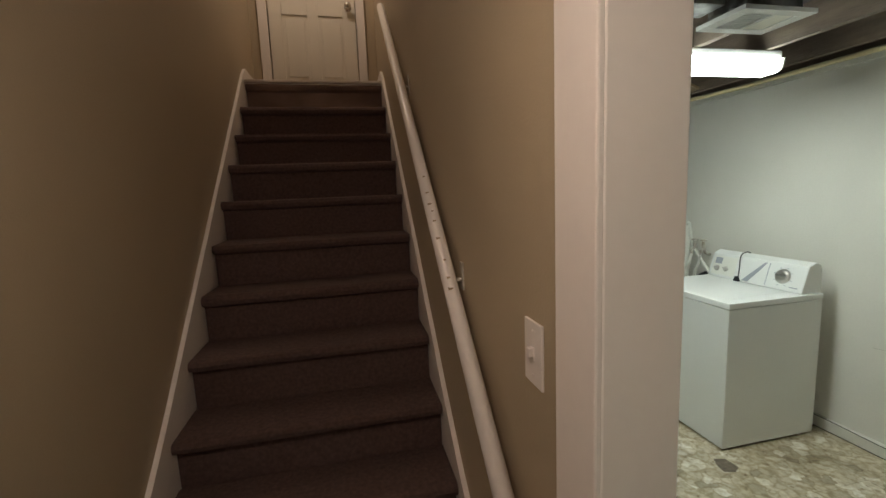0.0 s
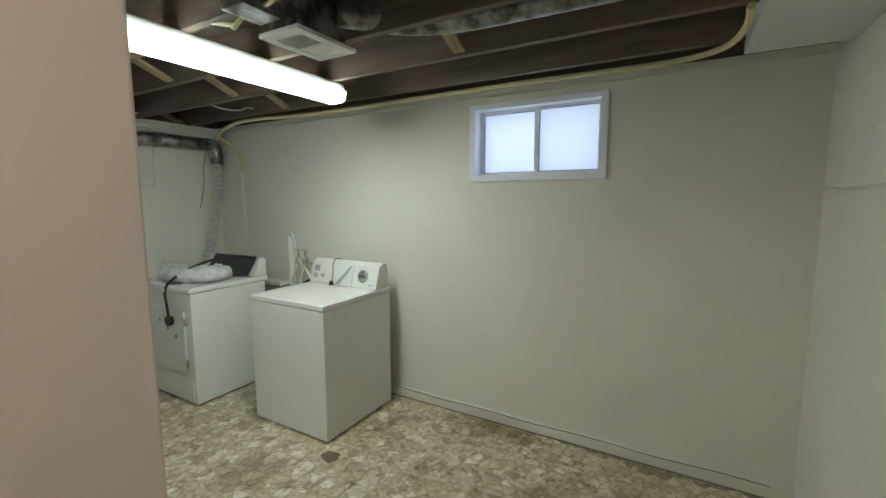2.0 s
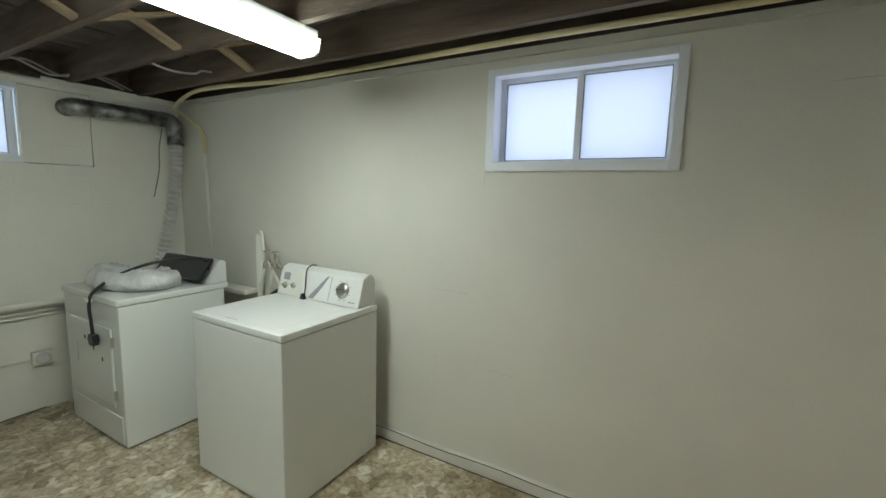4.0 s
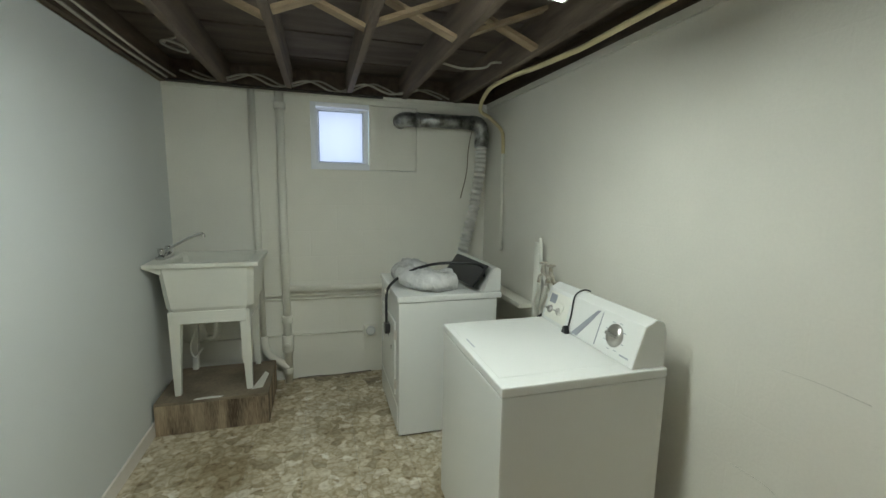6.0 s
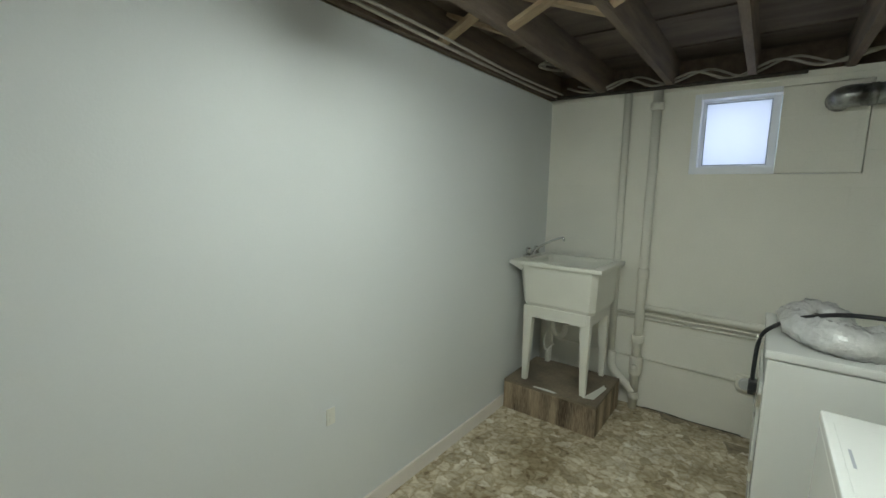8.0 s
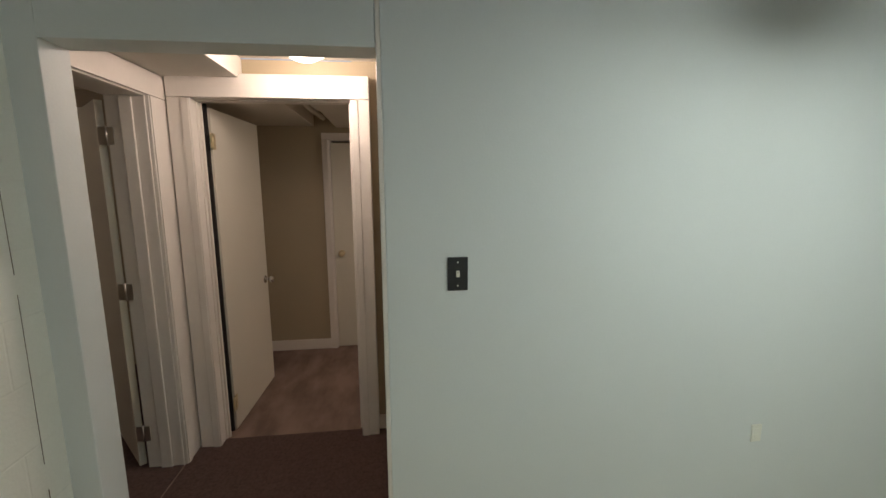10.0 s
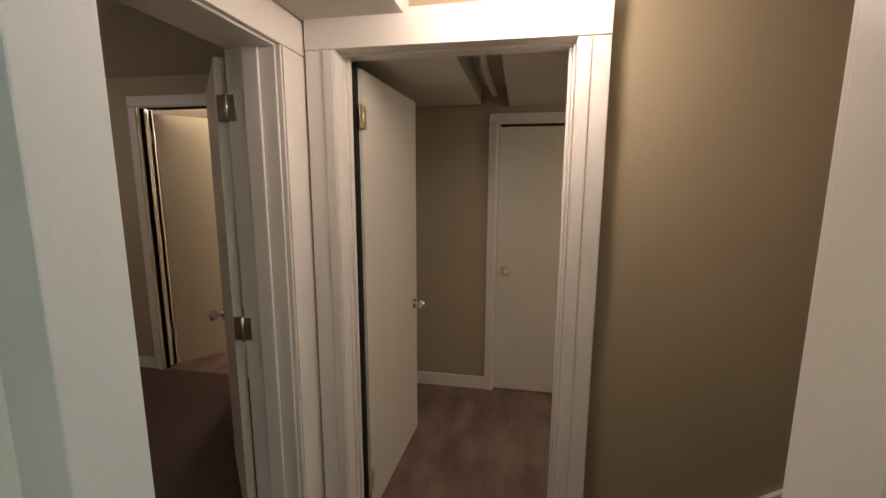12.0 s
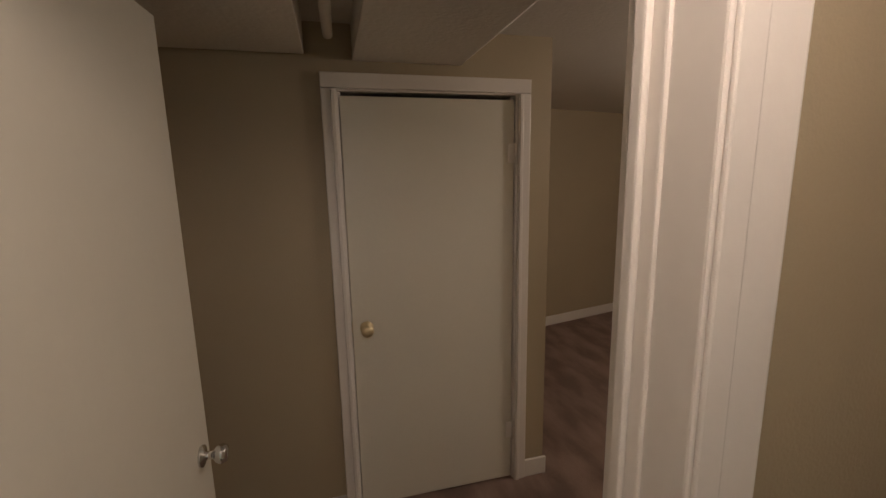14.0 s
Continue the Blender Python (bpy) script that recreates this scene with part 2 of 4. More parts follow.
def tube(bm, pts, radius, sides=10, steps=6, ripple=0.0, flat=1.0, lumps=0.0):
    """A round tube along a smooth path; ripple corrugates it."""
    path = smooth_path(pts, steps)
    rings, up = [], Vector((0.13, 0.31, 0.94))
    for i, p in enumerate(path):
        d = (path[min(i + 1, len(path) - 1)] - path[max(i - 1, 0)]).normalized()
        s = d.cross(up)
        s = s.normalized() if s.length > 1e-3 else d.orthogonal().normalized()
        u = s.cross(d).normalized()
        up = u
        r = radius * (1 + (ripple if i % 2 else -ripple))
        r *= 1 + lumps * noise.noise(p * 9.0)
        rings.append([bm.verts.new(p + r * (1 + lumps * noise.noise(p * 14.0 + Vector((k * 0.9, 0, 0)))) * (math.cos(2 * math.pi * k / sides) * s + flat * math.sin(2 * math.pi * k / sides) * u)) for k in range(sides)])
    for a, b in zip(rings, rings[1:]):
        for k in range(sides):
            bm.faces.new((a[k], a[(k + 1) % sides], b[(k + 1) % sides], b[k])).smooth = ripple < 0.1
    bm.faces.new(rings[0][::-1])
    bm.faces.new(rings[-1])
    bmesh.ops.recalc_face_normals(bm, faces=bm.faces)
    return bm


def tubes(*ts, **kw):
    bm = bmesh.new()
    for pts, r in ts:
        tube(bm, pts, r, **kw)
    return bm


def lathe(profile, m=None, sides=20):
    """A turned shape from (radius, height) pairs about z, put at the pose m."""
    bm = bmesh.new()
    rings = [[bm.verts.new((r * math.cos(2 * math.pi * k / sides), r * math.sin(2 * math.pi * k / sides), z)) for k in range(sides)] for r, z in profile]
    for a, b in zip(rings, rings[1:]):
        for k in range(sides):
            bm.faces.new((a[k], a[(k + 1) % sides], b[(k + 1) % sides], b[k])).smooth = True
    bm.faces.new(rings[0][::-1])
    bm.faces.new(rings[-1])
    bmesh.ops.recalc_face_normals(bm, faces=bm.faces)
    if m:
        bm.transform(m)
    return bm


def prism(outline, axis, a, b, bevel=0.0):
    """An outline in the two other axes, drawn out along axis from a to b."""
    bm = bmesh.new()

    def at(u, v, w):
        return {"x": (w, u, v), "y": (u, w, v), "z": (u, v, w)}[axis]
    lo = [bm.verts.new(at(u, v, a)) for u, v in outline]
    hi = [bm.verts.new(at(u, v, b)) for u, v in outline]
    bm.faces.new(lo)
    bm.faces.new(hi[::-1])
    for i in range(len(lo)):
        j = (i + 1) % len(lo)
        bm.faces.new((lo[i], hi[i], hi[j], lo[j]))
    bmesh.ops.recalc_face_normals(bm, faces=bm.faces)
    if bevel:
        bmesh.ops.bevel(bm, geom=bm.edges[:], offset=bevel, segments=2, affect="EDGES", profile=0.6)
    return bm


def mesh_of(name, bm, material):
    me = bpy.data.meshes.new(name)
    bmesh.ops.recalc_face_normals(bm, faces=bm.faces)
    bm.to_mesh(me)
    bm.free()
    me.materials.append(material)
    return me


def part(name, bm, material, parent, label=""):
    ob = new(name, mesh_of(name, bm, material))
    ob.parent = parent
    if label:
        tagged(ob, label)
    return ob


def solid(name, bm, material, label, category, kind="", group=""):
    return tagged(new(name, mesh_of(name, bm, material)), label, category, group, kind)


def empty(name, label, category, m=None, kind="", group=""):
    ob = new(name)
    ob.empty_display_size = 0.1
    if m:
        ob.matrix_world = m
    return tagged(ob, label, category, group, kind)


# ---- plan ----
E, N, S, P, PW, W = 2.71, 4.70, -0.08, 0.26, 0.13, -0.935
PE = 1.008           # free end of the stair partition
JZ = 2.29           # underside of the joists
TOP = 2.49          # upper floor level
RX, FX = -2.42, -2.25  # far walls of the two back rooms

# ---- structure ----
solid("floor", boxes((P, E + 0.2, S - 0.2, N + 0.2, -0.15, -0.004)), M_CONCRETE, "dark slab under the laundry vinyl", "floor", "structure")
solid("floor_carpet", boxes((-6.2, P, -5.0, 6.0, -0.15, 0.0), (P, 1.5, -5.0, S - 0.21, -0.15, 0.0)), M_CARPET, "worn brown cut-pile carpet", "carpet", "structure")

solid("floor_hall_carpet", boxes((W + 0.001, P - 0.002, -0.20, 1.6, 0.0005, 0.006)), M_STAIRCARPET, "dark brown hall carpet meeting lighter carpet at the doorway", "carpet", "structure")
# the south room's shadow is put into this darker carpet colour
solid("floor_south_carpet_shaded", boxes((FX + 0.001, 1.399, -4.999, -0.212, 0.0005, 0.006)), M_STAIRCARPET, "south room carpet coloured dark brown for the room's shadow", "carpet", "structure")
# east wall with its window opening
BW = (0.91, 1.81, 1.705, 2.215)
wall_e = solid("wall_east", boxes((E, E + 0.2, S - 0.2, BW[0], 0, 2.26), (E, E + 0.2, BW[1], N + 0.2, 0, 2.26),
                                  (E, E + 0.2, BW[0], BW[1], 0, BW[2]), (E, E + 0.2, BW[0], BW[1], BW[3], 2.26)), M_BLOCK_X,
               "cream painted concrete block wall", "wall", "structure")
SW = (1.25, 2.09, 1.715, 2.225)
wall_n = solid("wall_north", boxes((P, SW[0], N, N + 0.2, 0, 2.29), (SW[1], E, N, N + 0.2, 0, 2.29),
                                   (SW[0], SW[1], N, N + 0.2, 0, SW[2]), (SW[0], SW[1], N, N + 0.2, SW[3], 2.29)), M_BLOCK_Y,
               "cream painted concrete block wall", "wall", "structure")
solid("wall_south", boxes((P, E, S - 0.2, S, 0, 2.5)), M_BLOCK_S, "painted block wall with a hairline crack", "wall", "structure")
solid("wall_stub", boxes((PW, P, S - 0.2, 0.012, 0, 2.5), bevel=0.004), M_DRYWALL, "short painted wall end beside the laundry opening", "wall", "structure")
solid("wall_partition", boxes((0.2, P, PE, N + 0.2, 0, 2.285), bevel=0.004), M_DRYWALL, "smooth pale painted drywall partition", "wall", "structure")
solid("wall_stair_east", boxes((PW, 0.197, PE + 0.002, 5.4, 0, 4.9), bevel=0.004), M_TAN, "tan painted wall beside the stairs", "wall", "structure")
solid("trim_partition_end", boxes((PW - 0.004, P + 0.002, PE - 0.016, PE, 0, 2.5), bevel=0.004), M_TRIM, "white painted wall end", "trim", "structure")
solid("trim_partition_side", boxes((PW - 0.014, PW - 0.0005, PE - 0.015, 1.115, 0, 2.32), bevel=0.004), M_TRIM, "white painted corner board", "trim", "structure")
solid("sill_plate_east", boxes((E - 0.012, E + 0.2, S, N, 2.262, 2.30)), M_PVC, "painted sill board along the wall top", "trim", "structure")
solid("rim_wall_east", boxes((E + 0.1, E + 0.2, S - 0.2, N + 0.2, 2.30, TOP)), M_WOOD, "dark rim joist", "wall", "structure")
solid("rim_wall_north", boxes((P, E + 0.1, N + 0.1, N + 0.2, 2.292, TOP)), M_WOOD, "dark rim joist", "wall", "structure")
solid("sill_plate_north", boxes((P, E - 0.014, N - 0.012, N + 0.098, 2.262, 2.296)), M_PVC, "painted sill board along the wall top", "trim", "structure")
solid("subfloor", boxes((0.2, E + 0.2, S - 0.2, N + 0.2, TOP, TOP + 0.03)), M_SUBFLOOR, "dark underside of the floor above", "ceiling", "structure")
solid("baseboard_laundry_west", boxes((P, P + 0.014, PE, N, 0, 0.085), bevel=0.003), M_TRIM, "white painted baseboard", "baseboard", "structure")
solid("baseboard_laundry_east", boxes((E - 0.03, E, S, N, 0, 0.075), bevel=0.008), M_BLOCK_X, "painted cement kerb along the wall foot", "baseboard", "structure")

solid("trim_opening_head", boxes((PW, P, 0.014, PE - 0.018, 2.05, 2.323), (0.2, P, 0.014, PE - 0.018, 2.372, TOP)), M_DRYWALL, "painted board above the laundry opening", "trim", "structure")
# west wall of the hall and stairs, with its doorway
D1 = (-0.055, 0.80, 2.09)
solid("wall_west", boxes((W - 0.07, W, -0.28, D1[0] - 0.02, 0, 2.32), (W - 0.07, W, D1[1] + 0.02, 5.4, 0, 4.9), (W - 0.07, W, D1[0] - 0.02, D1[1] + 0.02, D1[2] + 0.02, 2.32)),
      M_TAN, "tan painted wall", "wall", "structure")
D2 = (-0.70, 0.10, 2.07)
solid("wall_hall_south", boxes((W, D2[0] - 0.02, -0.40, -0.21, 0, 2.32), (D2[0] - 0.02, PW, -0.40, -0.21, D2[2] + 0.02, 2.32)), M_TAN, "tan painted wall over a doorway", "wall", "structure")
solid("ceiling_hall", boxes((W, PW + 0.13, -0.3, 1.9, 2.325, 2.37)), M_CEIL, "white painted low ceiling", "ceiling", "structure")
solid("stair_header", boxes((W, PW, 1.9, 2.0, 2.325, 4.9)), M_TAN, "tan bulkhead above the stair foot", "wall", "structure")
solid("ceiling_stairs", boxes((W - 0.07, P, 1.9, 5.4, 4.9, 4.95)), M_CEIL, "white ceiling over the stairs", "ceiling", "structure")
solid("soffit_hall", boxes((W + 0.001, 0.128, -0.208, 0.205, 2.205, 2.324), bevel=0.003), M_CEIL, "white boxed-in duct under the ceiling", "soffit", "structure")
solid("soffit_laundry", boxes((0.262, 2.45, S + 0.001, 0.30, 2.235, 2.488), bevel=0.004), M_DRYWALL, "white boxed-in duct along the wall top", "soffit", "structure")

# small room behind the hall
solid("wall_closet", boxes((RX - 0.12, RX, -0.28, 0.449, 0, 2.3), (RX - 0.12, RX, 1.300, 1.465, 0, 2.3), (RX - 0.12, RX, 0.449, 1.300, 2.034, 2.3)), M_TAN, "taupe painted wall around a closet door", "wall", "structure")
solid("wall_closet_side", boxes((-4.4, RX - 0.12, 1.32, 1.465, 0, 2.3)), M_TAN, "taupe painted wall", "wall", "structure")
solid("wall_closet_back", boxes((RX - 0.7, RX - 0.6, -0.28, 1.32, 0, 2.3)), M_TAN, "closet back wall", "wall", "structure")
solid("wall_room_south", boxes((RX - 0.12, W - 0.07, -0.40, -0.28, 0, 2.3)), M_TAN, "taupe painted wall", "wall", "structure")
solid("wall_room_far", prism([(-4.25, 1.44), (-4.37, 1.44), (-5.12, 5.0), (-5.0, 5.0)], "z", 0, 2.3), M_TAN, "tan painted wall", "wall", "structure")
solid("wall_room_north", boxes((-5.0, W - 0.07, 4.4, 4.5, 0, 2.3)), M_TAN, "tan painted wall", "wall", "structure")
solid("ceiling_room", boxes((-5.1, W - 0.07, -0.4, 4.5, 2.28, 2.33)), M_CEIL, "white painted ceiling", "ceiling", "structure")
solid("soffit_duct_wide", prism([(-0.279, 2.28), (-0.279, 2.14), (0.345, 2.14), (0.345, 2.28)], "x", RX + 0.05, W - 0.08, 0.004), M_CEIL, "white boxed duct under the ceiling", "soffit", "structure")
solid("soffit_duct_narrow", prism([(0.535, 2.279), (0.535, 2.135), (1.01, 2.135), (1.195, 2.279)], "x", RX + 0.003, W - 0.085, 0.004), M_CEIL, "white boxed duct beside a painted pipe", "soffit", "structure")
solid("baseboard_closet", boxes((RX, RX + 0.014, -0.28, 0.397, 0, 0.10), (RX, RX + 0.014, 1.352, 1.479, 0, 0.10), bevel=0.003), M_TRIM, "white painted baseboard", "baseboard", "structure")
solid("baseboard_far", prism([(-4.25, 1.45), (-4.236, 1.45), (-4.986, 4.99), (-5.0, 4.99)], "z", 0, 0.10), M_TRIM, "white painted baseboard", "baseboard", "structure")

# dark room to the south
FD = (-2.33, -1.56, 2.17)
solid("wall_south_room_west", boxes((FX - 0.12, FX, -5.0, FD[0], 0, 2.45), (FX - 0.12, FX, FD[1], -0.40, 0, 2.45), (FX - 0.12, FX, FD[0], FD[1], FD[2], 2.45)), M_TAN, "taupe painted wall around a doorway", "wall", "structure")
solid("wall_south_room_end", boxes((FX, 1.5, -5.1, -5.0, 0, 2.45)), M_TAN, "taupe painted wall", "wall", "structure")
solid("wall_south_room_east", boxes((1.4, 1.5, -5.0, -0.40, 0, 2.45)), M_TAN, "taupe painted wall", "wall", "structure")
solid("wall_south_room_north", boxes((FX, W, -0.44, -0.402, 0, 2.45), (PW, 1.4, -0.44, -0.402, 0, 2.45)), M_TAN, "taupe painted wall", "wall", "structure")
solid("ceiling_south_room", boxes((FX - 0.12, 1.5, -5.0, -0.40, 2.40, 2.45)), M_CEIL, "white painted ceiling", "ceiling", "structure")
solid("baseboard_south_room", boxes((FX, FX + 0.014, -5.0, FD[0] - 0.1, 0, 0.10), bevel=0.003), M_TRIM, "white painted baseboard", "baseboard", "structure")
solid("walls_far_hall", boxes((-4.3, -4.2, -4.0, -0.4, 0, 2.4), (-4.2, FX - 0.12, -4.0, -3.9, 0, 2.4), (-4.2, FX - 0.12, -0.5, -0.4, 0, 2.4)), M_TAN, "tan painted walls of the lit hall", "wall", "structure")
solid("ceiling_far_hall", boxes((-4.3, FX - 0.12, -4.0, -0.4, 2.40, 2.45)), M_CEIL, "white painted ceiling", "ceiling", "structure")
solid("ground", boxes((E + 0.21, 60, -60, 60, 1.2, 1.45), (-60, E + 0.21, N + 0.9, 60, 1.2, 1.45)), M_GROUND, "lawn outside the basement windows", "ground", "structure")


# ---- doors ----
def casing(name, axis, plane, a, b, top, side, width=0.075, wide=0.0, depth=0.02, left=True, right=True, far=0.12, label="white painted door casing"):
    """Jamb lining and stepped casing round an opening in a wall at plane; side is the way that its face looks."""
    ob = empty(name, label, "door frame", kind="structure")

    def put(nm, u0, u1, z0, z1, d0, d1):
        lo, hi = sorted((plane + side * d0, plane + side * d1))
        bb = (lo, hi, u0, u1, z0, z1) if axis == "x" else (u0, u1, lo, hi, z0, z1)
        part(nm, boxes(bb, bevel=0.004), M_TRIM, ob)
    if left:
        put("side_casing", a - (wide or width), a - 0.006, 0, top + 0.006, 0, depth)
        put("casing_bead", a - width * 0.45, a - 0.012, 0, top + 0.004, depth, depth + 0.007)
    if right:
        put("side_casing", b + 0.006, b + width, 0, top + 0.006, 0, depth)
        put("casing_bead", b + 0.012, b + width * 0.45, 0, top + 0.004, depth, depth + 0.007)
    put("head_casing", a - ((wide or width) if left else 0), b + (width if right else 0), top + 0.008, top + width + (0.02 if wide else 0.0), 0, depth + 0.002)
    put("jamb", a - 0.018, a, 0, top, -far, 0.002)
    put("jamb", b, b + 0.018, 0, top, -far, 0.002)
    put("jamb_head", a - 0.018, b + 0.018, top, top + 0.018, -far, 0.002)
    put("door_stop", a, a + 0.012, 0, top, -far * 0.62, -far * 0.30)
    put("door_stop", b - 0.012, b, 0, top, -far * 0.62, -far * 0.30)
    return ob


def knob(parent, m, material, label):
    k = part("knob", lathe([(0.031, 0.0), (0.031, 0.006), (0.012, 0.010), (0.011, 0.032), (0.024, 0.042), (0.029, 0.055), (0.024, 0.068), (0.008, 0.073)], m), material, parent, label)
    return k


def hinge(parent, x, y, z, ax, material):
    """A butt hinge: two leaves, barrel and screws; ax 'x' or 'y' is the way the leaves spread."""
    if ax == "x":
        leaf = boxes((x - 0.036, x + 0.036, y - 0.002, y + 0.002, z - 0.045, z + 0.045), bevel=0.0008)
    else:
        leaf = boxes((x - 0.002, x + 0.002, y - 0.036, y + 0.036, z - 0.045, z + 0.045), bevel=0.0008)
    h = part("hinge", leaf, material, parent, "worn metal butt hinge")
    h.matrix_parent_inverse = parent.matrix_basis.inverted()
    part("barrel", tubes((((x, y, z - 0.048), (x, y, z + 0.048)), 0.006)), material, h)
    return h


def leaf_door(name, width, height, m, label, hinges=(), knob_metal=None, knob_z=0.9, mirror=1, both=True):
    """A flush door: slab from its hinge edge along +x, 35 mm thick."""
    ob = empty(name, label, "door", m)
    part("slab", boxes((0, width, -0.0175, 0.0175, 0.012, height), bevel=0.002), M_DOOR, ob)
    if knob_metal:
        knob(ob, pose(width - 0.065, 0.0175, knob_z, -90, 0, 0), knob_metal, "polished metal door knob")
        if both:
            knob(ob, pose(width - 0.065, -0.0175, knob_z, 90, 0, 0), knob_metal, "polished metal door knob")
        part("latch_plate", boxes((width, width + 0.002, -0.012, 0.012, knob_z - 0.03, knob_z + 0.03)), knob_metal, ob)
    return ob


casing("door_frame_hall", "x", W, D1[0], D1[1], D1[2], 1, 0.115, 0.125, 0.075, far=0.07)
d = leaf_door("door", 0.775, 2.07, pose(W - 0.098, D1[0] + 0.012, 0, 0, 0, 177.4), "off-white flush door standing wide open", (), M_CHROME, 0.87)
for z in (0.20, 1.875):
    hinge(d, W - 0.096, D1[0] + 0.034, z, "x", M_BRASS)
# solid dark strip painting the door's hinge edge as if in shadow
solid("hinge_gap_shade", boxes((W - 0.094, W - 0.078, D1[0] - 0.016, D1[0] + 0.016, 0.01, D1[2])), M_GAPSHADE, "near-black strip painted as shadow beside the door edge", "gap", "structure")

casing("door_frame_closet", "x", RX, 0.468, 1.281, 2.015, 1, 0.07)
d = leaf_door("closet_door", 0.803, 1.995, pose(RX - 0.022, 1.276, 0, 0, 0, -90), "closed off-white flush closet door", (), M_BRASS, 0.955, both=False)
for z in (0.3, 1.75):
    hinge(d, RX + 0.004, 1.279, z, "y", M_TRIM)

casing("door_frame_south", "y", -0.21, D2[0], D2[1], D2[2], 1, 0.11, 0.238, far=0.19, right=False)
d = leaf_door("south_door", 0.79, 2.05, pose(D2[0] - 0.02, -0.44, 0, 0, 0, -139), "off-white flush door swung fully open", (), M_CHROME, 0.9)
for z in (0.22, 1.05, 1.87):
    hinge(d, D2[0] + 0.004, -0.405, z, "y", M_NICKEL)

casing("door_frame_far", "x", FX, FD[0], FD[1], FD[2], 1, 0.085)
d = leaf_door("far_door", 0.75, 2.14, pose(FX - 0.11, FD[0] + 0.02, 0, 0, 0, 140), "off-white flush door standing ajar in lit hall", (), M_BRASS, 0.95)
for z in (0.3, 1.95):
    hinge(d, FX - 0.085, FD[0] + 0.003, z, "x", M_NICKEL)

# ---- stairs ----
RISE = [(2.495 - 0.2185 * i, 4.02 - 0.2405 * i) for i in range(9)] + [(0.55, 1.86), (0.36, 1.62), (0.18, 1.38)]
SX0, SX1 = W + 0.022, PW - 0.022
stairs = empty("staircase", "straight stairs under dark brown carpet, rounded nosings", "stairs", kind="structure")
for i, (z, y) in enumerate(RISE):
    back = RISE[i - 1][1] + 0.03 if i else 4.75
    low = RISE[i + 1][0] if i + 1 < len(RISE) else 0.0
    jit = 0.004 * math.sin(i * 2.3)
    prof = [(y + 0.045, low - 0.02 if low else 0.0), (back, low - 0.02 if low else 0.0), (back, z), (y + 0.02, z + jit), (y + 0.004, z - 0.006), (y - 0.002, z - 0.022), (y + 0.006, z - 0.042), (y + 0.042, z - 0.056)]
    part("step", prism(prof, "x", SX0, SX1), M_STAIRCARPET if i else M_CARPET, stairs)
solid("landing_nosing", boxes((SX0, SX1, 3.995, 4.045, 2.499, 2.520), bevel=0.004), M_TRIM, "pale wooden edge strip at the stair head", "trim", "structure")


def skirt(name, x0, x1):
    top = [(RISE[-1][1] - 0.22, 0.10), (RISE[-1][1] - 0.06, 0.27)]
    line = [(y - 0.02, z + 0.055) for z, y in RISE[::-1][2:]]
    outline = [(1.08, 0.0), (1.08, 0.10)] + top + line + [(4.10, 2.62), (4.5, 2.62), (4.5, 2.49), (4.3, 2.49), (1.55, 0.0)]
    solid(name, prism(outline, "x", x0, x1), M_TRIM, "white painted stair skirt board", "trim", "structure")


skirt("trim_stair_west", W + 0.001, W + 0.02)
skirt("trim_stair_east", PW - 0.02, PW - 0.001)
solid("baseboard_hall_west", boxes((W, W + 0.014, D1[1] + 0.112, 1.08, 0, 0.10), bevel=0.003), M_TRIM, "white painted baseboard", "baseboard", "structure")

rail = empty("handrail", "white painted wooden handrail, chipped, on brackets", "handrail")
part("rail", tubes((((0.08, 1.26, 0.91), (0.08, 3.45, 2.85)), 0.024), sides=14), M_TRIM, rail)
for y, z in ((1.77, 1.345), (2.71, 2.17)):
    b = part("bracket", boxes((PW - 0.006, PW, y - 0.016, y + 0.016, z - 0.035, z + 0.055), bevel=0.002), M_RUST, rail, "worn metal wall bracket")
    part("arm", tubes((((PW - 0.004, y, z), (0.10, y, z), (0.085, y, z + 0.02)), 0.007)), M_RUST, b)
for k in range(9):
    y = 1.70 + 0.05 * k + 0.02 * math.sin(k * 5.1)
    part("paint_chip", boxes((0.066 + 0.003 * (k % 3), 0.080, y, y + 0.012 + 0.006 * (k % 2), 0.933 + (y - 1.254) * 0.886, 0.940 + (y - 1.254) * 0.886)), M_NEWWOOD, rail, "bare wood chip")

# door at the head of the stairs
solid("wall_stair_head", boxes((W, -0.80, 4.56, 4.68, TOP, 4.9), (-0.02, PW, 4.56, 4.68, TOP, 4.9), (-0.80, -0.02, 4.56, 4.68, 4.56, 4.9)), M_TAN, "tan wall around the stair door", "wall", "structure")
solid("wall_stair_back", boxes((W - 0.07, P, 4.70, 4.76, TOP - 0.3, 4.9)), M_TAN, "plain wall behind the stair door", "wall", "structure")
f = empty("door_frame_stair_head", "white painted casing round the stair door", "door frame", kind="structure")
for u0, u1 in ((-0.86, -0.785), (-0.035, 0.04)):
    part("side_casing", boxes((u0, u1, 4.535, 4.559, TOP, 4.6), bevel=0.004), M_TRIM, f)
d = empty("panel_door", "closed cream panelled door at the stair head", "door", pose(-0.78, 4.60, TOP))
part("slab", boxes((0, 0.74, -0.012, 0.03, 0.01, 2.03)), M_DOOR, d)
for x0, x1 in ((0, 0.11), (0.325, 0.415), (0.63, 0.74)):
    part("stile", boxes((x0, x1, -0.022, -0.012, 0.01, 2.03), bevel=0.003), M_DOOR, d)
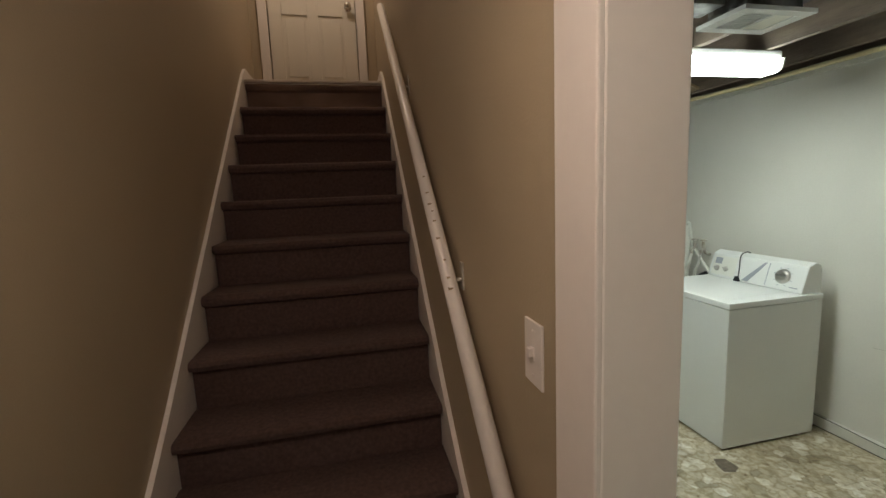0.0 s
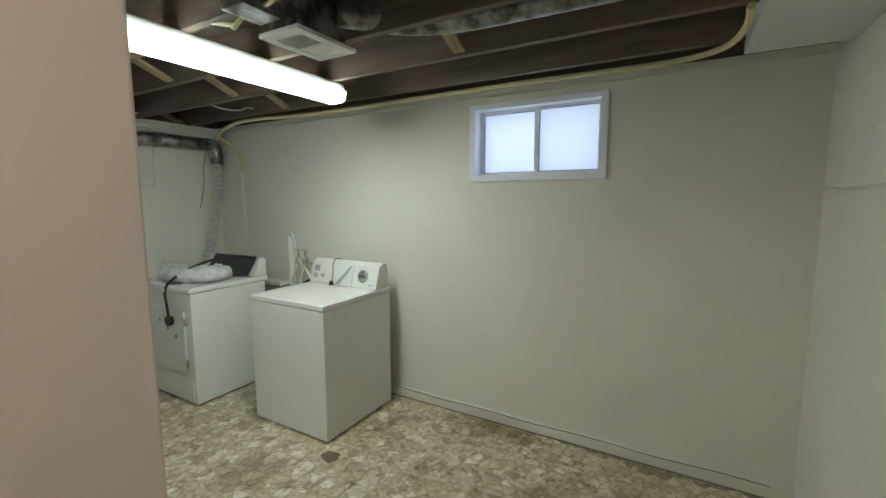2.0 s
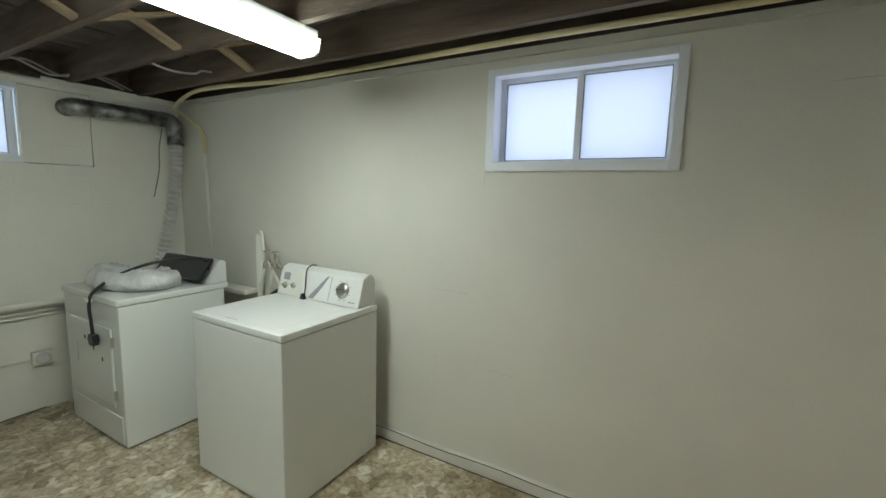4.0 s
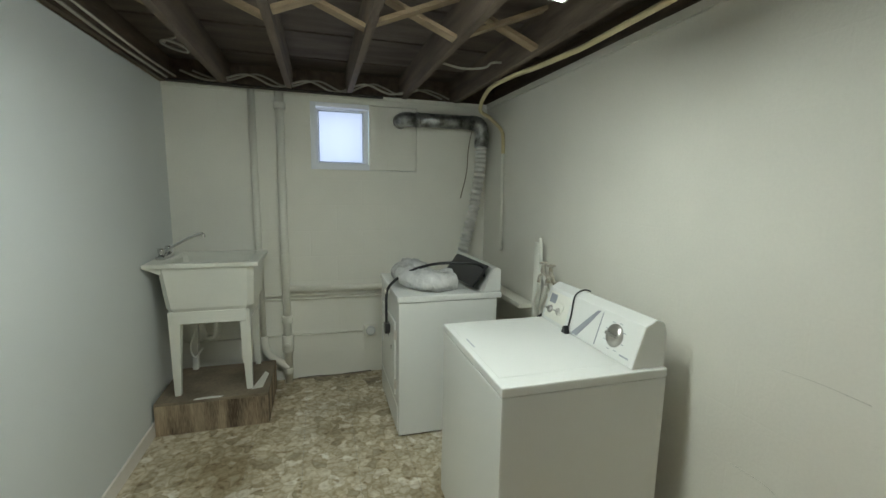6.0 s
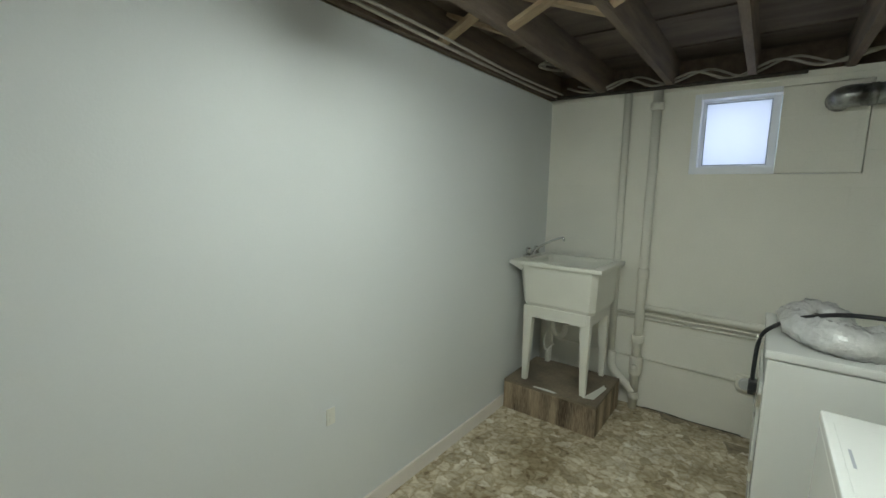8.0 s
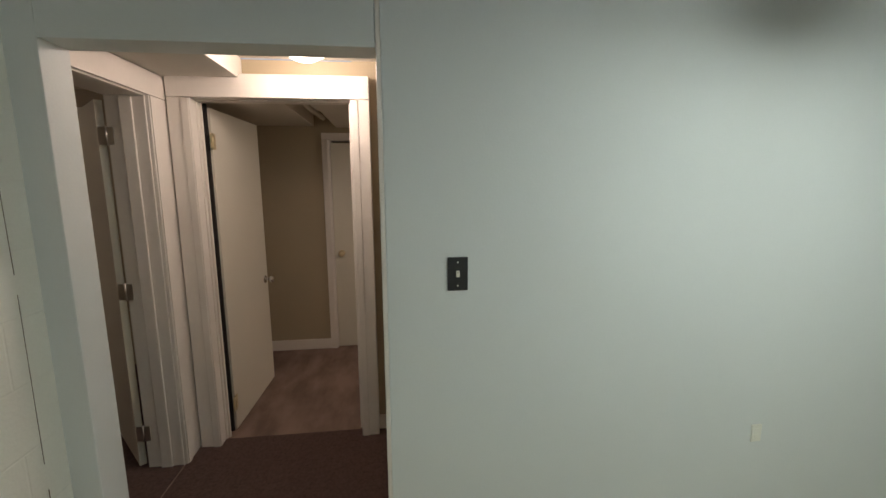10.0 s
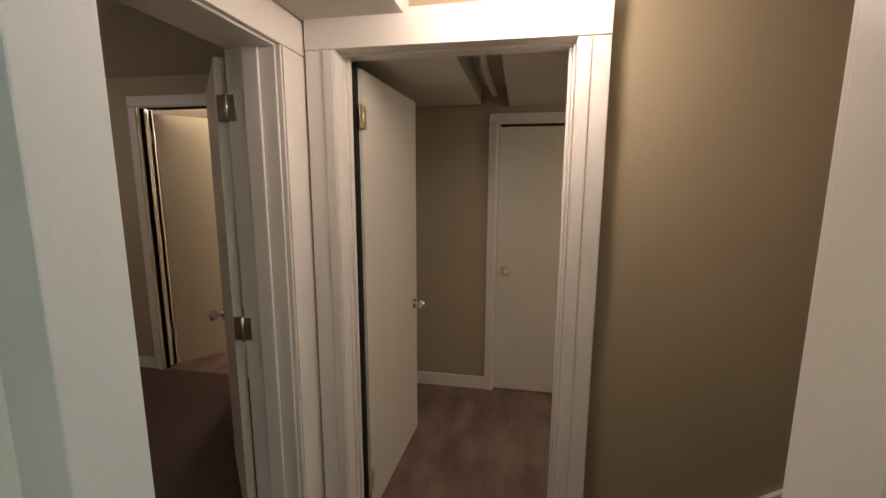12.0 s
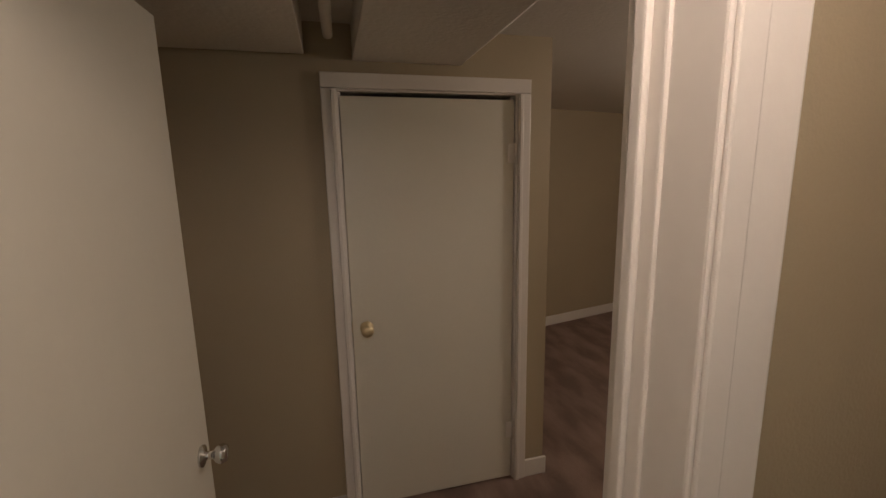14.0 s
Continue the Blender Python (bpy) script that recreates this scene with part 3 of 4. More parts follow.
for z0, z1 in ((0.01, 0.17), (0.72, 0.86), (1.5, 1.6), (1.9, 2.03)):
    for x0, x1 in ((0.112, 0.323), (0.417, 0.628)):
        part("cross_rail", boxes((x0, x1, -0.022, -0.012, z0, z1), bevel=0.003), M_DOOR, d)
for z0, z1 in ((0.20, 0.69), (0.89, 1.47), (1.63, 1.87)):
    for x0, x1 in ((0.135, 0.30), (0.44, 0.605)):
        part("raised_panel", boxes((x0, x1, -0.020, -0.012, z0, z1), bevel=0.006), M_DOOR, d)
knob(d, pose(0.68, -0.022, 0.80, 90, 0, 0), M_CHROME, "bright door knob")


# ---- ceiling of the laundry ----
JX = [0.235 + 0.4365 * i for i in range(6)]
for x in JX[1:]:
    tagged(solid("joist", boxes((x - 0.02, x + 0.02, S, N + 0.1, JZ, TOP - 0.002), bevel=0.003), M_WOOD, "dark weathered floor joist", "joist"), group="floor joists", kind="structure")
solid("joist_end", boxes((0.262, 0.29, PE, N + 0.1, JZ, TOP - 0.002)), M_WOOD, "dark weathered floor joist by the partition", "joist", "structure")


def bridging(x0, x1, y, up):
    a, b = (JZ + 0.02, TOP - 0.02) if up else (TOP - 0.02, JZ + 0.02)
    p, q = Vector((x0, y, a)), Vector((x1, y, b))
    d = (q - p).normalized()
    n = Vector((-d.z, 0, d.x)) * 0.0095
    bm = bmesh.new()
    vs = [bm.verts.new(c + o + Vector((0, w, 0))) for c in (p, q) for o in (n, -n) for w in (-0.032, 0.032)]
    for fcs in ((0, 1, 3, 2), (4, 5, 7, 6), (0, 1, 5, 4), (2, 3, 7, 6), (0, 2, 6, 4), (1, 3, 7, 5)):
        bm.faces.new([vs[i] for i in fcs])
    return solid("bridging_strut", bm, M_NEWWOOD, "pale diagonal bridging strut between joists", "strut", "structure", "joist bridging")


for i in range(5):
    x0, x1 = JX[i] + (0.056 if i == 0 else 0.021), JX[i + 1] - 0.021
    bridging(x0, x1, 3.20, True)
    bridging(x0, x1, 3.28, False)
    if i in (1, 3, 4):
        bridging(x0, x1, 1.50, i != 3)
for i in range(9):
    y = 0.25 + i * 0.53
    solid("subfloor_board", boxes((0.3, E + 0.09, y, y + 0.5, TOP - 0.012, TOP - 0.001)), M_SUBFLOOR, "dark rough subfloor board", "board", "structure", "subfloor boards")

# fluorescent fitting
fl = empty("fluorescent_fixture", "long fluorescent ceiling fixture with white diffuser, lit", "ceiling light")
part("housing", boxes((0.71, 2.07, 2.36, 2.50, 2.235, 2.289), bevel=0.006), M_ENAMEL, fl)
part("diffuser", prism([(2.345, 2.245), (2.355, 2.198), (2.385, 2.184), (2.475, 2.184), (2.505, 2.198), (2.515, 2.245)], "x", 0.714, 2.062), M_TUBE, fl, "glowing ribbed diffuser")
for x0, x1 in ((0.704, 0.713), (2.063, 2.072)):
    part("end_cap", prism([(2.342, 2.250), (2.352, 2.195), (2.383, 2.180), (2.477, 2.180), (2.508, 2.195), (2.518, 2.250)], "x", x0, x1, 0.002), M_PLASTIC, fl, "white plastic end cap")
part("bracket", boxes((1.99, 2.065, 2.38, 2.46, 2.2555, 2.289)), M_NEWWOOD, fl)

# exhaust fan between the joists
fan = empty("exhaust_fan", "white square exhaust fan grille hung from joists", "fan")
part("grille_frame", boxes((1.18, 1.50, 1.765, 1.805, 2.215, 2.232), (1.18, 1.50, 1.945, 1.985, 2.215, 2.232), (1.18, 1.23, 1.805, 1.945, 2.215, 2.232), (1.345, 1.355, 1.805, 1.945, 2.215, 2.232), (1.45, 1.50, 1.805, 1.945, 2.215, 2.232), bevel=0.002), M_ENAMEL, fan)
for k in range(9):
    y = 1.808 + k * 0.0152
    part("slat", boxes((1.231, 1.344, y, y + 0.008, 2.221, 2.229)), M_ENAMELGREY, fan)
part("lamp_lens", boxes((1.356, 1.449, 1.806, 1.944, 2.219, 2.229), bevel=0.001), M_PLASTIC, fan, "ivory plastic lens")
part("housing", boxes((1.21, 1.46, 1.79, 1.96, 2.237, 2.42), bevel=0.004), M_GALV, fan)
part("duct", tubes((((1.42, 1.80, 2.36), (1.7, 1.5, 2.36), (1.78, 0.9, 2.37), (1.78, 0.3, 2.37)), 0.055), sides=14), M_GALV, fan, "grey metal exhaust duct")
jb = empty("junction_box", "flat grey metal junction box cover", "junction box")
part("cover", boxes((1.01, 1.17, 1.84, 1.96, 2.255, 2.289), bevel=0.003), M_GALV, jb)

# wiring along joists and walls
solid("yellow_cable", tubes((((2.69, 4.297, 1.86), (2.69, 4.30, 1.94), (2.685, 4.33, 2.04), (2.62, 4.41, 2.14), (2.534, 4.41, 2.2), (2.425, 3.982, 2.25), (2.444, 3.676, 2.265), (2.489, 3.436, 2.265), (2.522, 3.174, 2.265), (2.533, 2.921, 2.265), (2.501, 1.64, 2.265), (2.509, 0.968, 2.265), (2.504, 0.564, 2.265), (2.4, 0.383, 2.265), (2.05, 0.33, 2.224), (1.903, 0.33, 2.25)), 0.014), sides=10), M_CABLE, "thick cream cable stapled along joist undersides", "cable")
sags = [((0.40 + 0.42 * i, N - 0.06, 2.36 + 0.01 * (i % 2)), (0.60 + 0.42 * i, N - 0.08, 2.305 - 0.008 * (i % 3))) for i in range(5)]
solid("conduit", tubes((((2.69, 4.27, 1.10), (2.69, 4.30, 1.87)), 0.011)), M_PVC, "painted conduit down the block wall", "conduit")
solid("north_cable", tubes(([p for s in sags for p in s], 0.008), ([p + Vector((0.07, 0.03, 0.012)) for p in (Vector(q) for s in sags for q in s)], 0.007)), M_WHITECABLE, "white cables looped through joists", "cable")
solid("west_cable", tubes((((0.33, N - 0.1, 2.30), (0.34, 4.2, 2.285), (0.32, 3.7, 2.296), (0.35, 3.2, 2.282), (0.33, 2.6, 2.30), (0.36, 2.0, 2.285), (0.34, 1.3, 2.31)), 0.008),
      (((0.38, N - 0.1, 2.31), (0.37, 4.1, 2.30), (0.40, 3.6, 2.28), (0.37, 3.0, 2.31), (0.40, 2.2, 2.285), (0.38, 1.4, 2.30)), 0.007)), M_WHITECABLE, "bundled white cables along the wall top", "cable")
solid("coiled_cable", tubes((((0.50, 4.0, 2.36), (0.55, 3.85, 2.33), (0.62, 3.9, 2.32), (0.60, 4.05, 2.33), (0.52, 4.02, 2.34), (0.52, 3.88, 2.33), (0.60, 3.84, 2.35), (0.66, 3.7, 2.40)), 0.007)), M_WHITECABLE, "loose coil of white cable under the floor", "cable")
solid("stray_wire", tubes((((2.02, 3.75, 2.33), (2.15, 3.72, 2.30), (2.28, 3.70, 2.31), (2.31, 3.66, 2.33), (2.37, 3.65, 2.335)), 0.007)), M_WHITECABLE, "short white wire end between joists", "cable")
solid("pull_wire", tubes((((1.02, 1.55, 2.30), (1.06, 1.75, 2.26), (1.10, 1.84, 2.28)), 0.008), (((0.72, 1.3, 2.30), (0.86, 1.5, 2.27), (1.0, 1.62, 2.30)), 0.009), (((0.7, 1.36, 2.31), (0.85, 1.54, 2.285), (0.99, 1.66, 2.31)), 0.008)), M_CABLE, "slack cream cables near the fan", "cable")
solid("fan_wire", tubes((((1.12, 1.95, 2.30), (1.10, 2.02, 2.24), (1.14, 2.08, 2.27), (1.12, 2.2, 2.30)), 0.009)), M_CABLE, "cream cable loop beside the fan", "cable")
solid("black_pipe_run", tubes((((0.32, 4.61, 2.287), (1.0, 4.62, 2.281), (1.8, 4.62, 2.278)), 0.012)), M_DUST, "thin dark pipe along the wall top", "pipe")


# ---- windows ----
def window(name, axis, plane, a, b, z0, z1, label, closed_half=False):
    """A slider window set in a block opening, with reveal, frame, two sashes and panes."""
    w = empty(name, label, "window", kind="structure")

    def put(nm, u0, u1, v0, v1, d0, d1, m, par=w, bev=0.003):
        lo, hi = plane + d0, plane + d1
        bb = (lo, hi, u0, u1, v0, v1) if axis == "x" else (u0, u1, lo, hi, v0, v1)
        return part(nm, boxes(bb, bevel=bev), m, par)
    t = 0.042
    put("frame_side", a, a + t, z0, z1, -0.014, 0.06, M_VINYLWIN)
    open_end = (a + b) / 2 + 0.03 if closed_half else b - t
    if not closed_half:
        put("frame_side", b - t, b, z0, z1, -0.014, 0.06, M_VINYLWIN)
    put("frame_head", a + t, open_end, z1 - 0.036, z1, -0.014, 0.06, M_VINYLWIN)
    put("sill", a + t, open_end, z0, z0 + 0.046, -0.018, 0.06, M_VINYLWIN)
    put("liner_side", a, a + 0.022, z0, z1, 0.061, 0.16, M_VINYLWIN)
    put("liner_side", b - 0.022, b, z0, z1, 0.061, 0.16, M_VINYLWIN)
    put("liner_head", a + 0.022, b - 0.022, z1 - 0.02, z1, 0.061, 0.16, M_VINYLWIN)
    put("liner_sill", a + 0.022, b - 0.022, z0, z0 + 0.026, 0.061, 0.16, M_VINYLWIN)
    mid = (a + b) / 2
    for k, (u0, u1) in enumerate(((a + t - 0.012, mid + 0.018), (mid - 0.018, b - t + 0.012))):
        d0 = 0.070 + 0.030 * k
        v0, v1 = z0 + 0.030, z1 - 0.024
        if closed_half and k == 1:
            put("blank_panel", mid + 0.032, b - 0.004, z0 + 0.004, z1 - 0.004, 0.006, 0.055, M_BLOCK_Y, bev=0.003)
            put("post", mid - 0.012, mid + 0.03, v0, v1, 0.064, 0.12, M_VINYLWIN)
            continue
        s = put("sash", u0, u0 + 0.030, v0, v1, d0, d0 + 0.024, M_VINYLWIN)
        put("sash_side", u1 - 0.030, u1, v0, v1, d0, d0 + 0.024, M_VINYLWIN, s)
        put("sash_rail", u0 + 0.030, u1 - 0.030, v0, v0 + 0.030, d0, d0 + 0.024, M_VINYLWIN, s)
        put("sash_rail", u0 + 0.030, u1 - 0.030, v1 - 0.026, v1, d0, d0 + 0.024, M_VINYLWIN, s)
        pane = put("pane", u0 + 0.026, u1 - 0.026, v0 + 0.026, v1 - 0.022, d0 + 0.012, d0 + 0.016, M_PANE, s, 0)
        pane.visible_shadow = False
        for g in ((u0 + 0.030, u0 + 0.035, v0 + 0.030, v1 - 0.026), (u1 - 0.035, u1 - 0.030, v0 + 0.030, v1 - 0.026),
                  (u0 + 0.035, u1 - 0.035, v0 + 0.030, v0 + 0.035), (u0 + 0.035, u1 - 0.035, v1 - 0.031, v1 - 0.026)):
            put("gasket", *g, d0 + 0.004, d0 + 0.011, M_SILVERPRINT, s, 0)
        put("track_gap", u0, u1, z0 + 0.0265, z0 + 0.0295, d0 + 0.001, d0 + 0.020, M_DUST, w, 0)
    return w


window("window_1", "x", E, *BW, "white slider window with two frosted panes")
window("window_2", "y", N, *SW, "white window with frosted pane and blanked half", True)

# ---- pipes on the north wall ----
dp = empty("drain_stack", "cream painted drain pipe with cleanout fitting", "pipe")
part("pipe", tubes((((1.035, N - 0.05, 0.0), (1.035, N - 0.05, 2.285)), 0.03), sides=14), M_PVC, dp)
for z, r, h in ((2.17, 0.042, 0.05), (1.02, 0.037, 0.07), (0.53, 0.04, 0.06), (0.33, 0.044, 0.14), (0.10, 0.038, 0.05)):
    part("coupling", lathe([(r * 0.9, -h / 2), (r, -h / 2 + 0.006), (r, h / 2 - 0.006), (r * 0.9, h / 2)], pose(1.035, N - 0.05, z)), M_PVC, dp)
part("wye", tubes((((0.86, N - 0.05, 0.40), (0.87, N - 0.055, 0.29), (0.93, N - 0.06, 0.21), (1.035, N - 0.055, 0.13)), 0.03), sides=14), M_PVC, dp, "bent cream branch fitting")
part("cleanout_plug", lathe([(0.022, 0), (0.022, 0.02), (0.012, 0.024)], pose(1.035, N - 0.09, 0.33, 90, 0, 0)), M_PVC, dp)
solid("vent_pipe", tubes((((0.85, N - 0.04, 0.38), (0.842, N - 0.04, 2.285)), 0.026), sides=14), M_PVC, "thin cream painted vertical pipe", "pipe")
solid("horizontal_pipe", tubes((((1.06, N - 0.04, 0.77), (2.68, N - 0.04, 0.75)), 0.022), sides=12), M_PVC, "cream painted horizontal drain pipe", "pipe")
solid("water_pipe", tubes((((0.30, N - 0.02, 0.685), (2.68, N - 0.02, 0.675)), 0.009)), M_PVC, "thin painted water pipe", "pipe", group="thin water pipes")
solid("lower_water_pipe", tubes((((0.30, N - 0.02, 0.715), (2.68, N - 0.02, 0.705)), 0.008)), M_PVC, "thin painted water pipe", "pipe", group="thin water pipes")
solid("wall_conduit", tubes((((0.30, N - 0.012, 0.385), (1.65, N - 0.012, 0.375)), 0.007)), M_PVC, "thin painted conduit to the outlet", "conduit")
ob = empty("range_outlet", "round surface outlet on the block wall", "outlet")
part("box", boxes((1.64, 1.75, N - 0.045, N, 0.33, 0.43), bevel=0.012), M_PVC, ob)
part("face", lathe([(0.04, 0), (0.04, 0.008), (0.03, 0.012)], pose(1.695, N - 0.045, 0.38, 90, 0, 0)), M_ENAMELGREY, ob)

# dryer vent
vd = empty("dryer_vent", "galvanised vent pipe with foil flex hose", "duct")
part("pipe", tubes((((2.02, N - 0.10, 2.12), (2.55, N - 0.10, 2.125)), 0.055), sides=18), M_GALV, vd)
part("end_elbow", tubes((((2.03, N - 0.10, 2.12), (1.97, N - 0.09, 2.12), (1.95, N - 0.03, 2.115), (1.95, N + 0.0, 2.115)), 0.058), sides=18), M_GALV, vd)
part("collar", tubes((((2.06, N - 0.10, 2.12), (2.09, N - 0.10, 2.12)), 0.059), sides=18), M_GALV, vd)
part("elbow", tubes((((2.52, N - 0.10, 2.125), (2.60, N - 0.10, 2.11), (2.625, N - 0.10, 2.04), (2.62, N - 0.11, 1.93)), 0.06), sides=18), M_GALV, vd)
part("flex_hose", tubes((((2.62, N - 0.11, 1.95), (2.61, N - 0.12, 1.75), (2.57, N - 0.12, 1.45), (2.50, N - 0.12, 1.15), (2.44, N - 0.12, 0.9), (2.42, N - 0.14, 0.6)), 0.044), sides=18, steps=13, ripple=0.16), M_HOSE, vd, "white ribbed foil hose")
part("strap", tubes((((2.56, N - 0.03, 2.06), (2.54, N - 0.012, 1.9), (2.53, N - 0.012, 1.72), (2.48, N - 0.012, 1.5)), 0.004)), M_DIRT, vd)


# ---- laundry sink on its platform ----
pl = empty("sink_platform", "weathered plywood platform under the laundry sink", "platform")
part("front_board", boxes((P + 0.018, 0.945, 4.05, 4.068, 0, 0.198), bevel=0.002), M_PLYWOOD, pl)
part("side_board", boxes((0.927, 0.945, 4.069, 4.60, 0, 0.198), bevel=0.002), M_PLYWOOD, pl)
part("top_board", boxes((P + 0.018, 0.945, 4.05, 4.60, 0.199, 0.217), bevel=0.002), M_PLYTOP, pl)
part("paint_spill", prism([(0.50, 4.056), (0.66, 4.056), (0.67, 4.075), (0.60, 4.085), (0.51, 4.075)], "z", 0.2172, 0.2185), M_PLASTIC, pl, "white paint smear")
part("paint_spill", prism([(0.83, 4.12), (0.90, 4.14), (0.92, 4.36), (0.89, 4.40), (0.86, 4.25)], "z", 0.2172, 0.2185), M_PLASTIC, pl, "white paint smear")

sk = empty("laundry_sink", "white moulded plastic utility sink on splayed legs", "sink")
X0, X1, Y0, Y1, ZR, ZB = 0.33, 0.885, 4.10, 4.61, 1.085, 0.775


def tub():
    bm = bmesh.new()

    def ring(x0, x1, y0, y1, z):
        c = 0.035
        pts = [(x0 + c, y0), (x1 - c, y0), (x1, y0 + c), (x1, y1 - c), (x1 - c, y1), (x0 + c, y1), (x0, y1 - c), (x0, y0 + c)]
        return [bm.verts.new((a, b, z)) for a, b in pts]
    rs = [ring(X0 + 0.045, X1 - 0.03, Y0 + 0.03, Y1 - 0.03, ZB), ring(X0 + 0.03, X1 - 0.015, Y0 + 0.015, Y1 - 0.015, ZB + 0.03), ring(X0, X1 - 0.004, Y0 + 0.004, Y1 - 0.004, ZR - 0.02),
          ring(X0 + 0.02, X1 - 0.03, Y0 + 0.03, Y1 - 0.03, ZR), ring(X0 + 0.05, X1 - 0.05, Y0 + 0.05, Y1 - 0.05, ZB + 0.03)]
    for a, b in zip(rs, rs[1:]):
        for k in range(8):
            bm.faces.new((a[k], a[(k + 1) % 8], b[(k + 1) % 8], b[k]))
    bm.faces.new(rs[0][::-1])
    bm.faces.new(rs[-1])
    return bm


part("tub", tub(), M_PLASTIC, sk)
rim = bmesh.new()
for b in ((P + 0.004, X1 + 0.03, Y0 - 0.02, Y0 + 0.035, ZR - 0.016, ZR + 0.012), (P + 0.004, X1 + 0.03, Y1 - 0.035, Y1 + 0.015, ZR - 0.016, ZR + 0.012),
          (X1 - 0.035, X1 + 0.03, Y0 + 0.035, Y1 - 0.035, ZR - 0.016, ZR + 0.012), (P + 0.004, X0 + 0.025, Y0 + 0.035, Y1 - 0.035, ZR - 0.016, ZR + 0.012)):
    box(rim, *b, bevel=0.005)
part("rim", rim, M_PLASTIC, sk)
part("deck_gusset", prism([(P + 0.006, ZR - 0.016), (X0 + 0.03, ZR - 0.016), (X0 + 0.03, ZR - 0.06)], "y", Y0 + 0.0, Y1 - 0.02), M_PLASTIC, sk)
part("apron", boxes((X0 + 0.06, X1 - 0.06, Y0 + 0.02, Y0 + 0.035, 0.70, ZB + 0.006), (X0 + 0.06, X1 - 0.06, Y1 - 0.035, Y1 - 0.02, 0.70, ZB + 0.006),
                    (X1 - 0.055, X1 - 0.04, Y0 + 0.06, Y1 - 0.06, 0.70, ZB + 0.006), (X0 + 0.04, X0 + 0.055, Y0 + 0.06, Y1 - 0.06, 0.70, ZB + 0.006), bevel=0.003), M_PLASTIC, sk)
for sx, sy in ((0, 0), (1, 0), (0, 1), (1, 1)):
    bm = bmesh.new()
    cx, cy = (X0 + 0.075, X1 - 0.075)[sx], (Y0 + 0.06, Y1 - 0.06)[sy]
    dx, dy = (-0.012, 0.012)[sx], (-0.012, 0.012)[sy]
    lo = [bm.verts.new((cx + dx + a * 0.018, cy + dy + b * 0.018, 0.2185)) for a, b in ((-1, -1), (1, -1), (1, 1), (-1, 1))]
    hi = [bm.verts.new((cx + a * 0.036, cy + b * 0.034, ZB + 0.004)) for a, b in ((-1, -1), (1, -1), (1, 1), (-1, 1))]
    bm.faces.new(lo[::-1])
    bm.faces.new(hi)
    for k in range(4):
        bm.faces.new((lo[k], lo[(k + 1) % 4], hi[(k + 1) % 4], hi[k]))
    bmesh.ops.bevel(bm, geom=bm.edges[:], offset=0.003, segments=2, affect="EDGES")
    part("leg", bm, M_PLASTIC, sk)
part("trap", tubes((((0.60, 4.36, ZB), (0.60, 4.36, 0.60), (0.58, 4.36, 0.53), (0.53, 4.37, 0.52), (0.50, 4.38, 0.57), (0.51, 4.42, 0.62), (0.66, 4.5, 0.64), (0.83, 4.63, 0.62)), 0.02), sides=12), M_PLASTIC, sk, "white plastic drain trap")
part("supply_hose", tubes((((0.40, 4.55, 0.76), (0.41, 4.54, 0.55), (0.38, 4.5, 0.42), (0.42, 4.45, 0.35), (0.46, 4.5, 0.40)), 0.007)), M_PLASTIC, sk)
fc = empty("sink_faucet", "chrome two-handle faucet with a long spout", "faucet")
part("base", boxes((0.29, 0.345, 4.24, 4.44, ZR + 0.0125, ZR + 0.035), bevel=0.008), M_CHROME, fc)
part("spout", tubes((((0.318, 4.34, ZR + 0.03), (0.33, 4.34, ZR + 0.06), (0.42, 4.35, ZR + 0.12), (0.52, 4.36, ZR + 0.165), (0.545, 4.36, ZR + 0.165), (0.55, 4.36, ZR + 0.145)), 0.009)), M_CHROME, fc)
for y in (4.27, 4.41):
    h = part("handle", lathe([(0.018, 0), (0.016, 0.02), (0.022, 0.03), (0.020, 0.05), (0.008, 0.054)], pose(0.318, y, ZR + 0.034)), M_CHROME, fc)


